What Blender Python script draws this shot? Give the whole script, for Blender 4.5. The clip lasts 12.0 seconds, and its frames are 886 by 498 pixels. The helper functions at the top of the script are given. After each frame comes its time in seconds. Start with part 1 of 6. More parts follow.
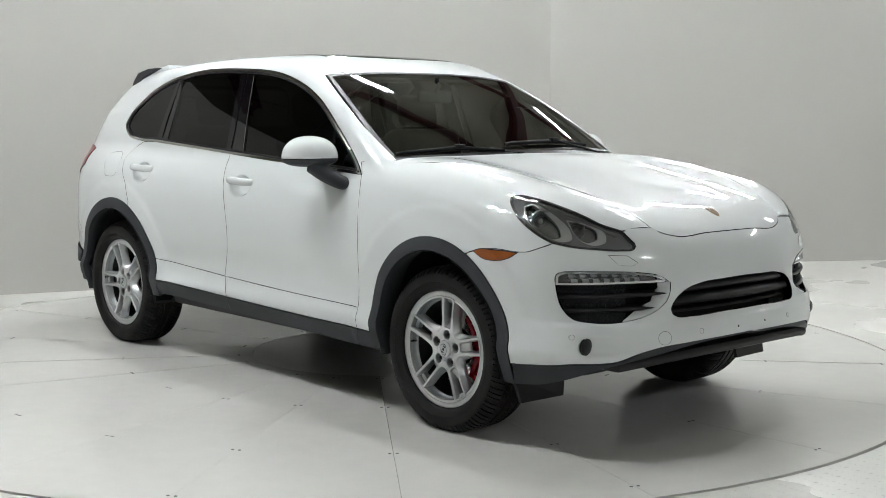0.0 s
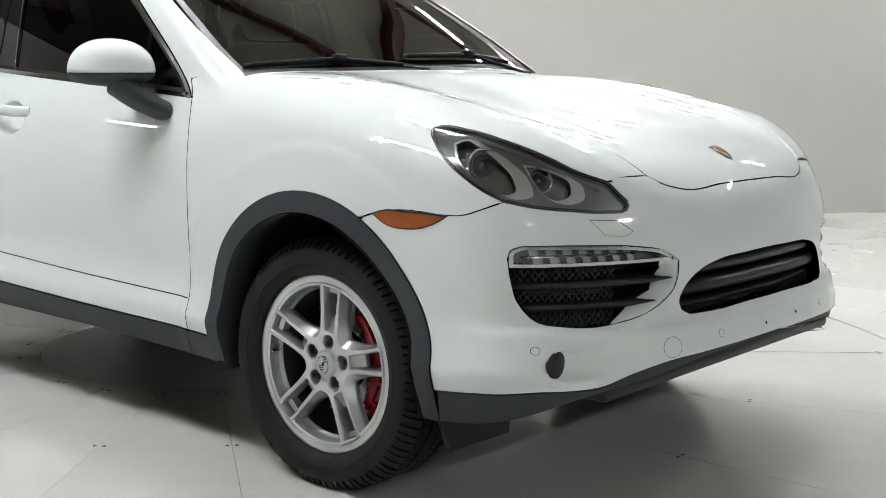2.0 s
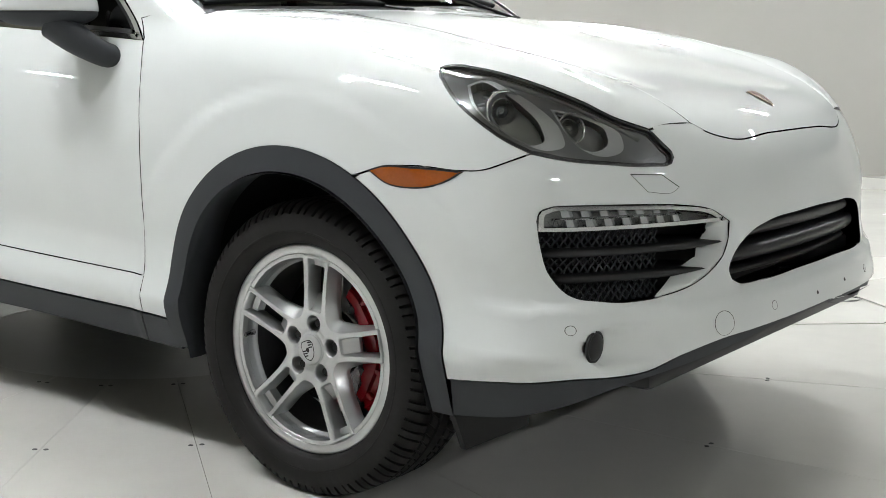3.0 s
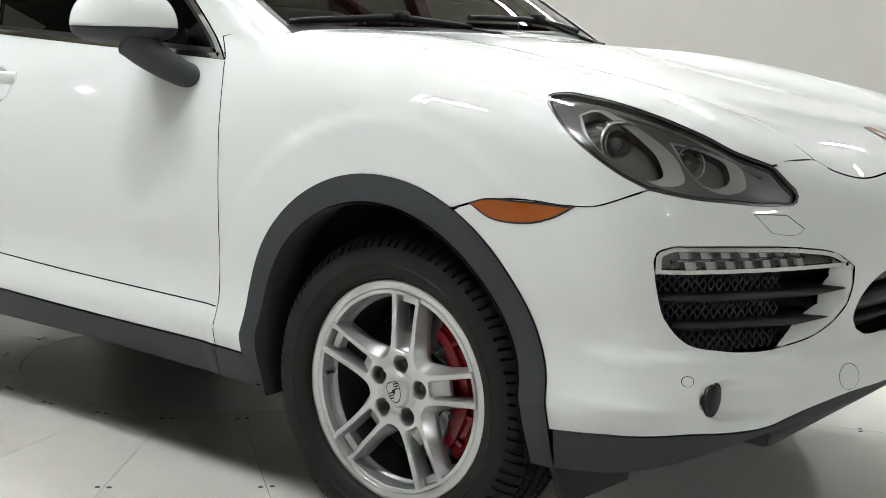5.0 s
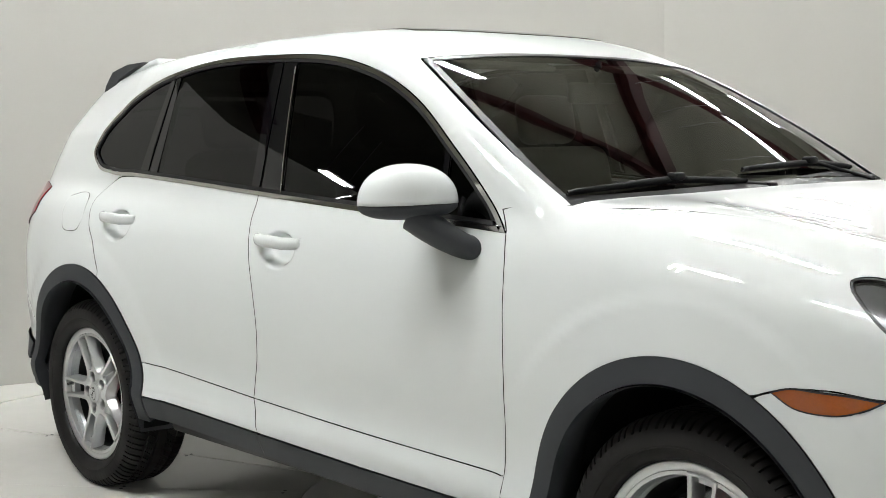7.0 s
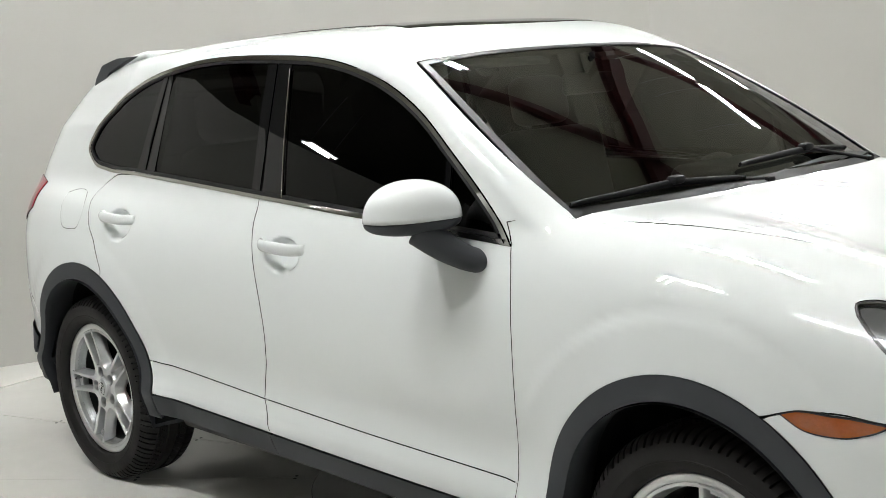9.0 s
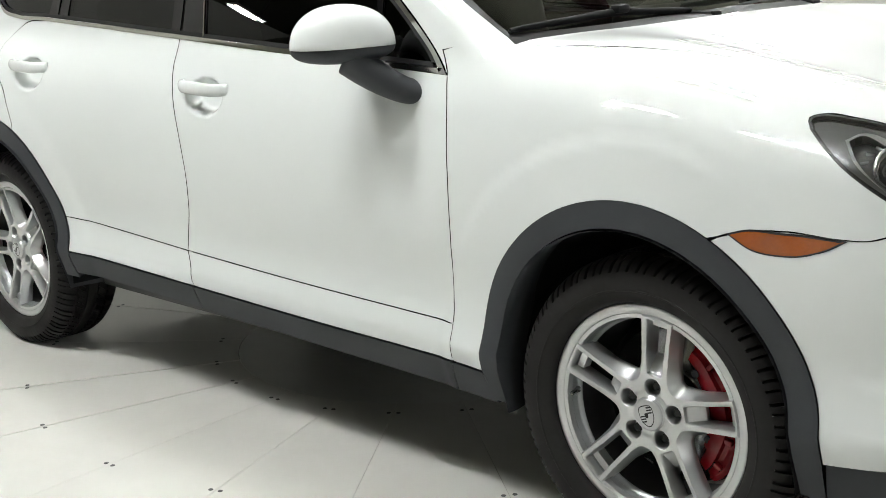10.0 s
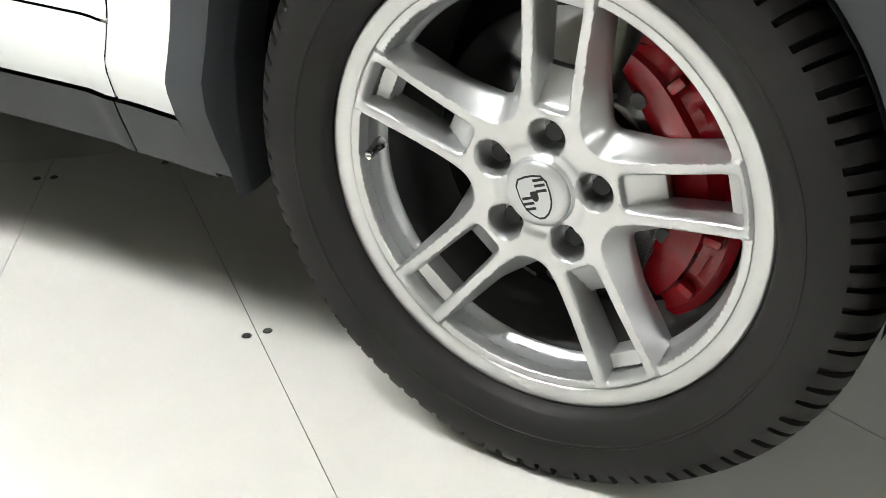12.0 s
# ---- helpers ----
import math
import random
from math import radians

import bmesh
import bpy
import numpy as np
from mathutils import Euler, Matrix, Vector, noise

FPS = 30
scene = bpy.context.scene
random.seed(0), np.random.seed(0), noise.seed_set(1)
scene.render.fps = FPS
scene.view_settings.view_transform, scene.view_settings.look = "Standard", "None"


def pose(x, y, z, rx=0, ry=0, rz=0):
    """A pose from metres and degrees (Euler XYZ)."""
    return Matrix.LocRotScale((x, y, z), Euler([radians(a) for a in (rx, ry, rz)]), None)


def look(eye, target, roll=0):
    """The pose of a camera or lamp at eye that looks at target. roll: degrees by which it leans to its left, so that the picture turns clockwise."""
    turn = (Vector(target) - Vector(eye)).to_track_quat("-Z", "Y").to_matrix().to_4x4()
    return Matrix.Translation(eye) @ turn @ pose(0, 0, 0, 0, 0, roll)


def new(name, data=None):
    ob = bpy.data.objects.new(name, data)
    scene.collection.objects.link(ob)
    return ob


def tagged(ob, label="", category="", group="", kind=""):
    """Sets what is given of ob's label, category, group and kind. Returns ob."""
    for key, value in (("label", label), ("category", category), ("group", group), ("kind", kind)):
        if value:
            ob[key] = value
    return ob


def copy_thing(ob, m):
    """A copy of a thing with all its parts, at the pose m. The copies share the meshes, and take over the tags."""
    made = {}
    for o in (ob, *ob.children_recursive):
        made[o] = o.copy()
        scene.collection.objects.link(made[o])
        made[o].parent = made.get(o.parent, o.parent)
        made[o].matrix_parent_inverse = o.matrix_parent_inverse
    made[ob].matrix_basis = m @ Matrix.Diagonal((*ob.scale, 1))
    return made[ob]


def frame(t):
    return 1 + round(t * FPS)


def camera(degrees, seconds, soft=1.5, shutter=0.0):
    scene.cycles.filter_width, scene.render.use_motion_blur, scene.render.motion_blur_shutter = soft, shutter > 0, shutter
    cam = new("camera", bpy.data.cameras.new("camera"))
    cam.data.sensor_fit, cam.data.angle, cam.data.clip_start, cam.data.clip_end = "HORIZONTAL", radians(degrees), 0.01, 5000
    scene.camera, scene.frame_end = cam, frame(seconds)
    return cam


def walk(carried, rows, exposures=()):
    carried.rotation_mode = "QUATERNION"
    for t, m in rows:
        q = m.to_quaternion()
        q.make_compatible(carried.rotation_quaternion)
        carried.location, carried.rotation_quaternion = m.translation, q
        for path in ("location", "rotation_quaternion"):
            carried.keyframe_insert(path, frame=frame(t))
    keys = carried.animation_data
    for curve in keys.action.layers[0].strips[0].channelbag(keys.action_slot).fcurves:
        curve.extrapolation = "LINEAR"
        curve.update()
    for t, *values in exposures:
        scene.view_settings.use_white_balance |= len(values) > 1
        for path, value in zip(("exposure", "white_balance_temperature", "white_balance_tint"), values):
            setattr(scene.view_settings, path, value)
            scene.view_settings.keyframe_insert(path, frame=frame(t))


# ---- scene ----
cam = camera(38.7, 12.0, soft=0.8)
PATH = [
    (0, (5.519, -4.67, 1.418), (4.058, -3.322, 1.202), 0.5),
    (0.5, (5.16, -4.352, 1.395), (3.733, -2.971, 1.158), 0.7),
    (1, (4.774, -4.025, 1.345), (3.392, -2.601, 1.092), 0.9),
    (1.5, (4.346, -3.691, 1.292), (3.027, -2.213, 1.021), 1.1),
    (2, (3.996, -3.441, 1.231), (2.732, -1.918, 0.943), 1.0),
    (2.5, (3.714, -3.288, 1.167), (2.503, -1.726, 0.858), 0.8),
    (2.7, (3.622, -3.223, 1.145), (2.431, -1.647, 0.827), 0.7),
    (4.3, (3.308, -3.084, 1.096), (2.183, -1.463, 0.769), 1.3),
    (4.5, (3.3, -3.075, 1.097), (2.153, -1.468, 0.779), 1.7),
    (5, (3.271, -3.103, 1.117), (2.063, -1.536, 0.831), 1.9),
    (5.5, (3.24, -3.116, 1.174), (1.931, -1.624, 0.928), 1.7),
    (6, (3.206, -3.157, 1.23), (1.823, -1.727, 1.022), 1.3),
    (6.5, (3.17, -3.181, 1.29), (1.726, -1.81, 1.104), 0.3),
    (7, (3.141, -3.197, 1.382), (1.667, -1.857, 1.196), -0.8),
    (7.2, (3.131, -3.195, 1.429), (1.651, -1.864, 1.237), -1.3),
    (8.8, (3.121, -3.24, 1.638), (1.663, -1.903, 1.343), -3.1),
    (9, (3.116, -3.239, 1.642), (1.668, -1.896, 1.327), -3.1),
    (9.5, (3.086, -3.233, 1.589), (1.675, -1.867, 1.208), -2.7),
    (10, (3.013, -3.169, 1.428), (1.66, -1.772, 0.962), -2.4),
    (10.5, (2.867, -2.963, 1.265), (1.589, -1.531, 0.699), -2.7),
    (11, (2.684, -2.743, 1.144), (1.515, -1.273, 0.457), -3.0),
    (11.5, (2.34, -2.39, 1.061), (1.282, -0.919, 0.214), -3.3),
    (12, (2.013, -1.98, 0.972), (1.07, -0.503, 0.008), -2.8),
]
walk(cam, [(t, look(eye, target, roll)) for t, eye, target, roll in PATH], exposures=[(0, -0.30, 6350, 10), (1.5, -0.12, 6350, 10), (2.5, 0.0, 6400, 10), (4.5, 0.06, 6550, 10), (5.5, 0.02, 6550, 10), (7.0, -0.14, 6600, 10), (9.0, -0.20, 6600, 10), (10.0, 0.06, 6600, 8), (10.5, 0.24, 6650, 6), (11.0, 0.42, 6650, 6), (11.5, 0.66, 6650, 8), (12.0, 0.88, 6650, 9)])

# ---- light and world ----
world = bpy.data.worlds.new("hall_air")
scene.world = world
world.use_nodes = True
world.node_tree.nodes["Background"].inputs[0].default_value = (0.9, 0.95, 1.0, 1)
world.node_tree.nodes["Background"].inputs[1].default_value = 0.05
LAMP_GLOW = 410.0

from mathutils.geometry import delaunay_2d_cdt


# ---- materials ----
def material(name, colour, rough=0.5, metal=0.0, coat=0.0, grain=0.0, scale=40.0, bump=0.0, spec=0.5, wear=0.0):
    """A surface with colour variation at two scales and fine relief."""
    m = bpy.data.materials.new(name)
    m.use_nodes = True
    nodes, links = m.node_tree.nodes, m.node_tree.links
    p = nodes["Principled BSDF"]
    p.inputs["Base Color"].default_value = (*colour, 1)
    p.inputs["Roughness"].default_value = rough
    p.inputs["Metallic"].default_value = metal
    p.inputs["Coat Weight"].default_value = coat
    p.inputs["Coat Roughness"].default_value = 0.012
    p.inputs["Specular IOR Level"].default_value = spec
    where = nodes.new("ShaderNodeTexCoord")
    fine = nodes.new("ShaderNodeTexNoise")
    fine.inputs["Scale"].default_value = scale
    fine.inputs["Detail"].default_value = 6
    links.new(where.outputs["Object"], fine.inputs["Vector"])
    if grain:
        broad = nodes.new("ShaderNodeTexNoise")
        broad.inputs["Scale"].default_value = scale / 14
        broad.inputs["Detail"].default_value = 3
        links.new(where.outputs["Object"], broad.inputs["Vector"])
        both = nodes.new("ShaderNodeMath")
        both.operation = "ADD"
        links.new(fine.outputs["Fac"], both.inputs[0])
        links.new(broad.outputs["Fac"], both.inputs[1])
        ramp = nodes.new("ShaderNodeMapRange")
        ramp.inputs["From Min"].default_value, ramp.inputs["From Max"].default_value = 0.6, 1.4
        ramp.inputs["To Min"].default_value, ramp.inputs["To Max"].default_value = 1 - grain, 1 + grain
        links.new(both.outputs[0], ramp.inputs["Value"])
        tint = nodes.new("ShaderNodeVectorMath")
        tint.operation = "SCALE"
        tint.inputs[0].default_value = colour
        links.new(ramp.outputs[0], tint.inputs["Scale"])
        links.new(tint.outputs[0], p.inputs["Base Color"])
        if wear:
            dull = nodes.new("ShaderNodeMapRange")
            dull.inputs["From Min"].default_value, dull.inputs["From Max"].default_value = 0.35, 0.65
            dull.inputs["To Min"].default_value, dull.inputs["To Max"].default_value = rough - wear, rough + wear
            links.new(broad.outputs["Fac"], dull.inputs["Value"])
            links.new(dull.outputs[0], p.inputs["Roughness"])
    if bump:
        b = nodes.new("ShaderNodeBump")
        b.inputs["Strength"].default_value = bump
        b.inputs["Distance"].default_value = 0.001
        links.new(fine.outputs["Fac"], b.inputs["Height"])
        links.new(b.outputs[0], p.inputs["Normal"])
    return m


def sheet_glass(name, tint, gloss=1.0):
    """Tinted pane: what passes is coloured, the surface mirrors by Fresnel."""
    m = bpy.data.materials.new(name)
    m.use_nodes = True
    nodes, links = m.node_tree.nodes, m.node_tree.links
    nodes.remove(nodes["Principled BSDF"])
    clear = nodes.new("ShaderNodeBsdfTransparent")
    clear.inputs[0].default_value = (*tint, 1)
    shine = nodes.new("ShaderNodeBsdfGlossy")
    shine.inputs["Roughness"].default_value = 0.004
    shine.inputs[0].default_value = (gloss, gloss, gloss, 1)
    edge = nodes.new("ShaderNodeFresnel")
    edge.inputs[0].default_value = 1.55
    mix = nodes.new("ShaderNodeMixShader")
    links.new(edge.outputs[0], mix.inputs[0])
    links.new(clear.outputs[0], mix.inputs[1])
    links.new(shine.outputs[0], mix.inputs[2])
    links.new(mix.outputs[0], nodes["Material Output"].inputs[0])
    return m


def glowing(name, colour, strength):
    m = material(name, (0.8, 0.8, 0.8))
    p = m.node_tree.nodes["Principled BSDF"]
    p.inputs["Emission Color"].default_value = (*colour, 1)
    p.inputs["Emission Strength"].default_value = strength
    return m


PAINT = material("white_paint", (0.70, 0.722, 0.725), 0.45, coat=1.0, grain=0.012, scale=6, spec=0.08)
CLADDING = material("grey_plastic", (0.034, 0.037, 0.042), 0.55, grain=0.06, scale=300, bump=0.25, spec=0.3)
BLACK = material("black_plastic", (0.008, 0.008, 0.009), 0.42, grain=0.1, scale=200, bump=0.1, spec=0.35)
GLOSS_BLACK = material("gloss_black", (0.004, 0.004, 0.005), 0.03)
WIPER = material("wiper_rubber", (0.005, 0.005, 0.006), 0.62, grain=0.1, scale=200, spec=0.2)
SLAT = material("slat_plastic", (0.007, 0.007, 0.008), 0.40, grain=0.1, scale=200, spec=0.3)
MESH = material("mesh_plastic", (0.014, 0.017, 0.020), 0.42, grain=0.1, scale=200, spec=0.4)
LINER = material("liner_felt", (0.006, 0.0065, 0.0075), 0.9, grain=0.2, scale=150, bump=0.4, spec=0.15)
RUBBER = material("tyre_rubber", (0.0066, 0.0058, 0.0056), 0.68, grain=0.16, scale=90, bump=0.2, wear=0.08, spec=0.3)
SILVER = material("silver_alloy", (0.55, 0.555, 0.56), 0.34, metal=0.85, grain=0.02, scale=700, wear=0.03)
# deep rim barrel: the shade inside it is put into this dark grey
BARREL_SHADE = material("dusty_barrel", (0.045, 0.045, 0.047), 0.45, metal=0.3, grain=0.25, scale=40, wear=0.1)
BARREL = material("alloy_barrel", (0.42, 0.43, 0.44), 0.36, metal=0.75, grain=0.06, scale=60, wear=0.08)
CAP = material("cap_silver", (0.50, 0.51, 0.52), 0.30, metal=0.7, grain=0.03, scale=300)
STEEL = material("brake_steel", (0.50, 0.50, 0.51), 0.20, metal=1.0, grain=0.1, scale=120, wear=0.08)
RED = material("red_caliper", (0.19, 0.002, 0.006), 0.26, coat=0.6, spec=0.25, grain=0.08, scale=60)
CHROME = material("chrome", (0.82, 0.83, 0.84), 0.16, metal=1.0)
TRIM = material("satin_trim", (0.56, 0.545, 0.52), 0.14, metal=1.0)
BEZEL = material("lamp_bezel", (0.78, 0.79, 0.80), 0.30, metal=0.4)
AMBER = material("amber_lens", (0.30, 0.066, 0.002), 0.18, coat=0.8, grain=0.12, scale=160, bump=0.6)
TAIL_RED = material("red_lens", (0.36, 0.02, 0.035), 0.12, coat=0.6)
LEATHER = material("dark_leather", (0.055, 0.051, 0.046), 0.5, grain=0.1, scale=120, bump=0.3)
TAN = material("grey_headliner", (0.16, 0.155, 0.14), 0.8, grain=0.06, scale=120)
REFLECTOR = material("lamp_reflector", (0.86, 0.87, 0.88), 0.24, metal=0.5, grain=0.06, scale=70, bump=1.0)
LAMP_DARK = material("lamp_housing", (0.27, 0.273, 0.277), 0.28, metal=0.2)
POD = material("lamp_pod", (0.30, 0.305, 0.31), 0.16, metal=0.5, grain=0.2, scale=60, bump=0.5)
CREST_GOLD = material("badge_gold", (0.16, 0.105, 0.05), 0.3, metal=0.8, grain=0.3, scale=200)
CREST_RED = material("badge_red", (0.12, 0.015, 0.015), 0.3)
SCREEN_GLASS = sheet_glass("windscreen_glass", (0.40, 0.42, 0.38), 1.0)
DARK_GLASS = sheet_glass("privacy_glass", (0.008, 0.008, 0.008), 0.55)
LENS = sheet_glass("clear_lens", (0.96, 0.965, 0.97))
GREY_LENS = sheet_glass("grey_lens", (0.72, 0.73, 0.74))


# ---- building tools ----
def link(name, mesh, parent, label=""):
    ob = new(name, mesh)
    ob.parent = parent
    return tagged(ob, label)


def build(name, verts, faces, mat, parent, label="", smooth=True, normals=None):
    me = bpy.data.meshes.new(name)
    me.from_pydata([tuple(map(float, v)) for v in verts], [], [tuple(map(int, f)) for f in faces])
    me.materials.append(mat)
    if smooth:
        me.shade_smooth()
    if normals is not None:
        me.normals_split_custom_set_from_vertices([tuple(map(float, n)) for n in normals])
    return link(name, me, parent, label)


def part(name, bm, mat, parent, label="", smooth=True):
    me = bpy.data.meshes.new(name)
    bm.to_mesh(me)
    bm.free()
    me.materials.append(mat)
    if smooth:
        me.shade_smooth()
        me.set_sharp_from_angle(angle=radians(38))
    return link(name, me, parent, label)


def other_side(ob, parent):
    """The same part on the car's other flank."""
    old = ob.data
    n = len(old.vertices)
    co = np.empty(n * 3)
    old.vertices.foreach_get("co", co)
    co = co.reshape(-1, 3) * (1, -1, 1)
    faces = [tuple(reversed(p.vertices)) for p in old.polygons]
    me = bpy.data.meshes.new(old.name)
    me.from_pydata(co.tolist(), [], faces)
    for m in old.materials:
        me.materials.append(m)
    me.shade_smooth()
    me.set_sharp_from_angle(angle=radians(38))
    twin = link(ob.name.split(".")[0], me, parent, ob.get("label", ""))
    twin.matrix_basis = Matrix.Translation(Vector(ob.location) * Vector((1, -1, 1)))
    for child in ob.children:
        other_side(child, twin)
    return twin


def block(size, bevel=0.01, segments=2, at=(0, 0, 0), turn=None):
    """A bevelled box as a bmesh."""
    bm = bmesh.new()
    bmesh.ops.create_cube(bm, size=1)
    bmesh.ops.scale(bm, vec=size, verts=bm.verts)
    if bevel:
        bmesh.ops.bevel(bm, geom=bm.edges[:], offset=bevel, segments=segments, profile=0.5, affect="EDGES")
    if turn:
        bmesh.ops.transform(bm, matrix=turn, verts=bm.verts)
    bmesh.ops.translate(bm, vec=at, verts=bm.verts)
    return bm


def lathe(profile, steps, name, mat, parent, label="", shape=None, close=False):
    """A profile of (radius, outward) turned about the axle, outward being -y."""
    prof = np.array(profile, float)
    ang = np.linspace(0, 2 * math.pi, steps, endpoint=False)
    r, w = np.broadcast_arrays(prof[None, :, 0], prof[None, :, 1])
    r = np.repeat(r, steps, 0).copy()
    w = np.repeat(w, steps, 0).copy()
    if shape:
        r = shape(r, w, ang[:, None])
    v = np.stack([r * np.cos(ang)[:, None], -w, r * np.sin(ang)[:, None]], -1).reshape(-1, 3)
    k = len(prof)
    faces = []
    for i in range(steps):
        j = (i + 1) % steps
        for a in range(k - 1):
            faces.append((i * k + a, i * k + a + 1, j * k + a + 1, j * k + a))
    return v, faces


def tube_along(points, radius, name, mat, parent, label="", sides=10, flat=1.0, closed=False, up=(0, 0, 1)):
    """A bar with round or oval section along a line of points; radius may be one a point."""
    pts = np.array(points, float)
    n = len(pts)
    rad = np.broadcast_to(np.asarray(radius, float), (n,))
    if closed:
        tan = np.roll(pts, -1, 0) - np.roll(pts, 1, 0)
    else:
        tan = np.gradient(pts, axis=0)
    tan /= np.linalg.norm(tan, axis=1)[:, None]
    side = np.cross(tan, np.array(up, float))
    side /= np.linalg.norm(side, axis=1)[:, None] + 1e-9
    over = np.cross(side, tan)
    verts, faces = [], []
    for i in range(n):
        for s in range(sides):
            a = 2 * math.pi * s / sides
            verts.append(pts[i] + rad[i] * (math.cos(a) * side[i] + flat * math.sin(a) * over[i]))
    for i in range(n if closed else n - 1):
        j = (i + 1) % n
        for s in range(sides):
            q = (s + 1) % sides
            faces.append((i * sides + s, i * sides + q, j * sides + q, j * sides + s))
    if not closed:
        faces.append(tuple(range(sides)))
        faces.append(tuple((n - 1) * sides + s for s in reversed(range(sides))))
    return build(name, verts, faces, mat, parent, label)


def glide(pts, count):
    """A smooth line of count points through a few points in space."""
    p = np.array(pts, float)
    t = np.r_[0, np.cumsum(np.linalg.norm(np.diff(p, axis=0), axis=1))]
    q = np.linspace(0, t[-1], count)
    return np.stack([spline(*zip(t, p[:, i]))(q) for i in range(p.shape[1])], 1)


# ---- the car's skin as a field ----
def spline(*pts):
    """Smooth curve through (u, v) pairs."""
    u = np.array([p[0] for p in pts], float)
    v = np.array([p[1] for p in pts], float)
    d = np.diff(v) / np.diff(u)
    m = np.r_[d[0], (d[:-1] * np.diff(u)[1:] + d[1:] * np.diff(u)[:-1]) / (u[2:] - u[:-2]), d[-1]]

    def curve(q):
        q = np.asarray(q, float)
        i = np.clip(np.searchsorted(u, q) - 1, 0, len(u) - 2)
        h = u[i + 1] - u[i]
        s = np.clip((q - u[i]) / h, 0, 1)
        out = ((1 + 2 * s) * v[i] + s * h * m[i]) * (1 - s) ** 2 + (s * s) * ((3 - 2 * s) * v[i + 1] + (s - 1) * h * m[i + 1])
        return out + np.where(q < u[0], (q - u[0]) * m[0], 0) + np.where(q > u[-1], (q - u[-1]) * m[-1], 0)

    return curve


def smax(a, b, k):
    """The greater of two fields, rounded over the width k."""
    h = np.clip(0.5 + 0.5 * (a - b) / k, 0, 1)
    return b + (a - b) * h + k * h * (1 - h)


def bell(q, mid, wide):
    return np.exp(-(((q - mid) / wide) ** 2))


AXLE, HUB, TYRE = 1.4475, 0.366, 0.374
PLAN = spline((-2.45, 0.70), (-2.3, 0.82), (-2.1, 0.90), (-1.8, 0.945), (-1.45, 0.955), (-0.9, 0.945), (0.0, 0.94), (0.8, 0.94), (1.45, 0.95), (1.75, 0.945), (2.0, 0.937), (2.3, 0.90))
INSET = spline((0.2, 0.09), (0.33, 0.035), (0.4, 0.012), (0.44, 0.006), (0.465, 0.014), (0.5, 0.022), (0.56, 0.024), (0.7, 0.006), (0.85, 0.0), (0.97, 0.010), (1.05, 0.03), (1.12, 0.062), (1.2, 0.12), (1.4, 0.3))
NOSE = spline((0.15, 2.29), (0.28, 2.362), (0.4, 2.408), (0.48, 2.415), (0.54, 2.40), (0.6, 2.385), (0.75, 2.375), (0.85, 2.345), (0.95, 2.29), (1.1, 2.15))
BONNET = spline((0.6, 1.25), (0.9, 1.235), (1.2, 1.205), (1.5, 1.148), (1.8, 1.091), (2.0, 1.05), (2.15, 1.012), (2.27, 0.97), (2.4, 0.91))
TAIL = spline((0.2, -2.17), (0.4, -2.33), (0.6, -2.37), (0.8, -2.33), (1.0, -2.31), (1.2, -2.22), (1.4, -2.08), (1.6, -1.92))
ROOF = spline((-2.3, 1.515), (-2.0, 1.60), (-1.6, 1.665), (-1.1, 1.712), (-0.5, 1.735), (0.0, 1.725), (0.3, 1.685), (0.6, 1.615))
SCREEN = spline((1.1, 1.29), (1.2, 1.125), (1.4, 0.778), (1.55, 0.478), (1.66, 0.218), (1.75, -0.002))


def ease(q):
    q = np.clip(q, 0, 1)
    return q * q * (3 - 2 * q)


def lower(x, y, z):
    """Body below the belt line: below 0 inside."""
    a = np.abs(y)
    flare = 0.012 * bell(np.hypot(x - AXLE, z - HUB), 0.44, 0.09) + 0.014 * bell(np.hypot(x + AXLE, z - HUB), 0.44, 0.11)
    side = a - (PLAN(x) - INSET(z) + flare * (z > -1))
    front = (x - (NOSE(z) - 0.36 * a ** 2.8)) * 0.9
    back = (TAIL(z) + 0.3 * a ** 3 - x) * 0.9
    crest = 0.056 * bell(a, 0.69, 0.18) * ease((x - 0.9) / 0.7) - 0.03 * (a / 0.7) ** 2
    top = (z - (np.where(x > 0.6, BONNET(x), 1.25) + crest)) * 0.97
    return smax(smax(smax(side, top, 0.10), front, 0.08), back, 0.14)


def cabin(x, y, z):
    """Roof, pillars and glass as one smooth volume."""
    a = np.abs(y)
    side = (a - (0.866 - 0.22 * (z - 1.13) - 0.13 * (z - 1.13) ** 2 - 0.03 * np.clip(-x - 0.6, 0, 2) ** 2 - 0.10 * np.clip(-x - 1.35, 0, 1) * np.clip((z - 1.40) / 0.15, 0, 1))) * 0.9
    roof = z - (ROOF(x) - 0.022 * (a / 0.6) ** 3)
    screen = (x - (SCREEN(z) - 0.15 * (a / 0.75) ** 2.4)) * 0.55
    back = (TAIL(z) + 0.22 * a ** 3 - x) * 0.8
    return smax(smax(smax(smax(side, roof, 0.09), screen, 0.05), back, 0.12), 1.0 - z, 0.02)


def body_plain(x, y, z):
    lo, up = lower(x, y, z), cabin(x, y, z)
    return -smax(-lo, -up, 0.03)


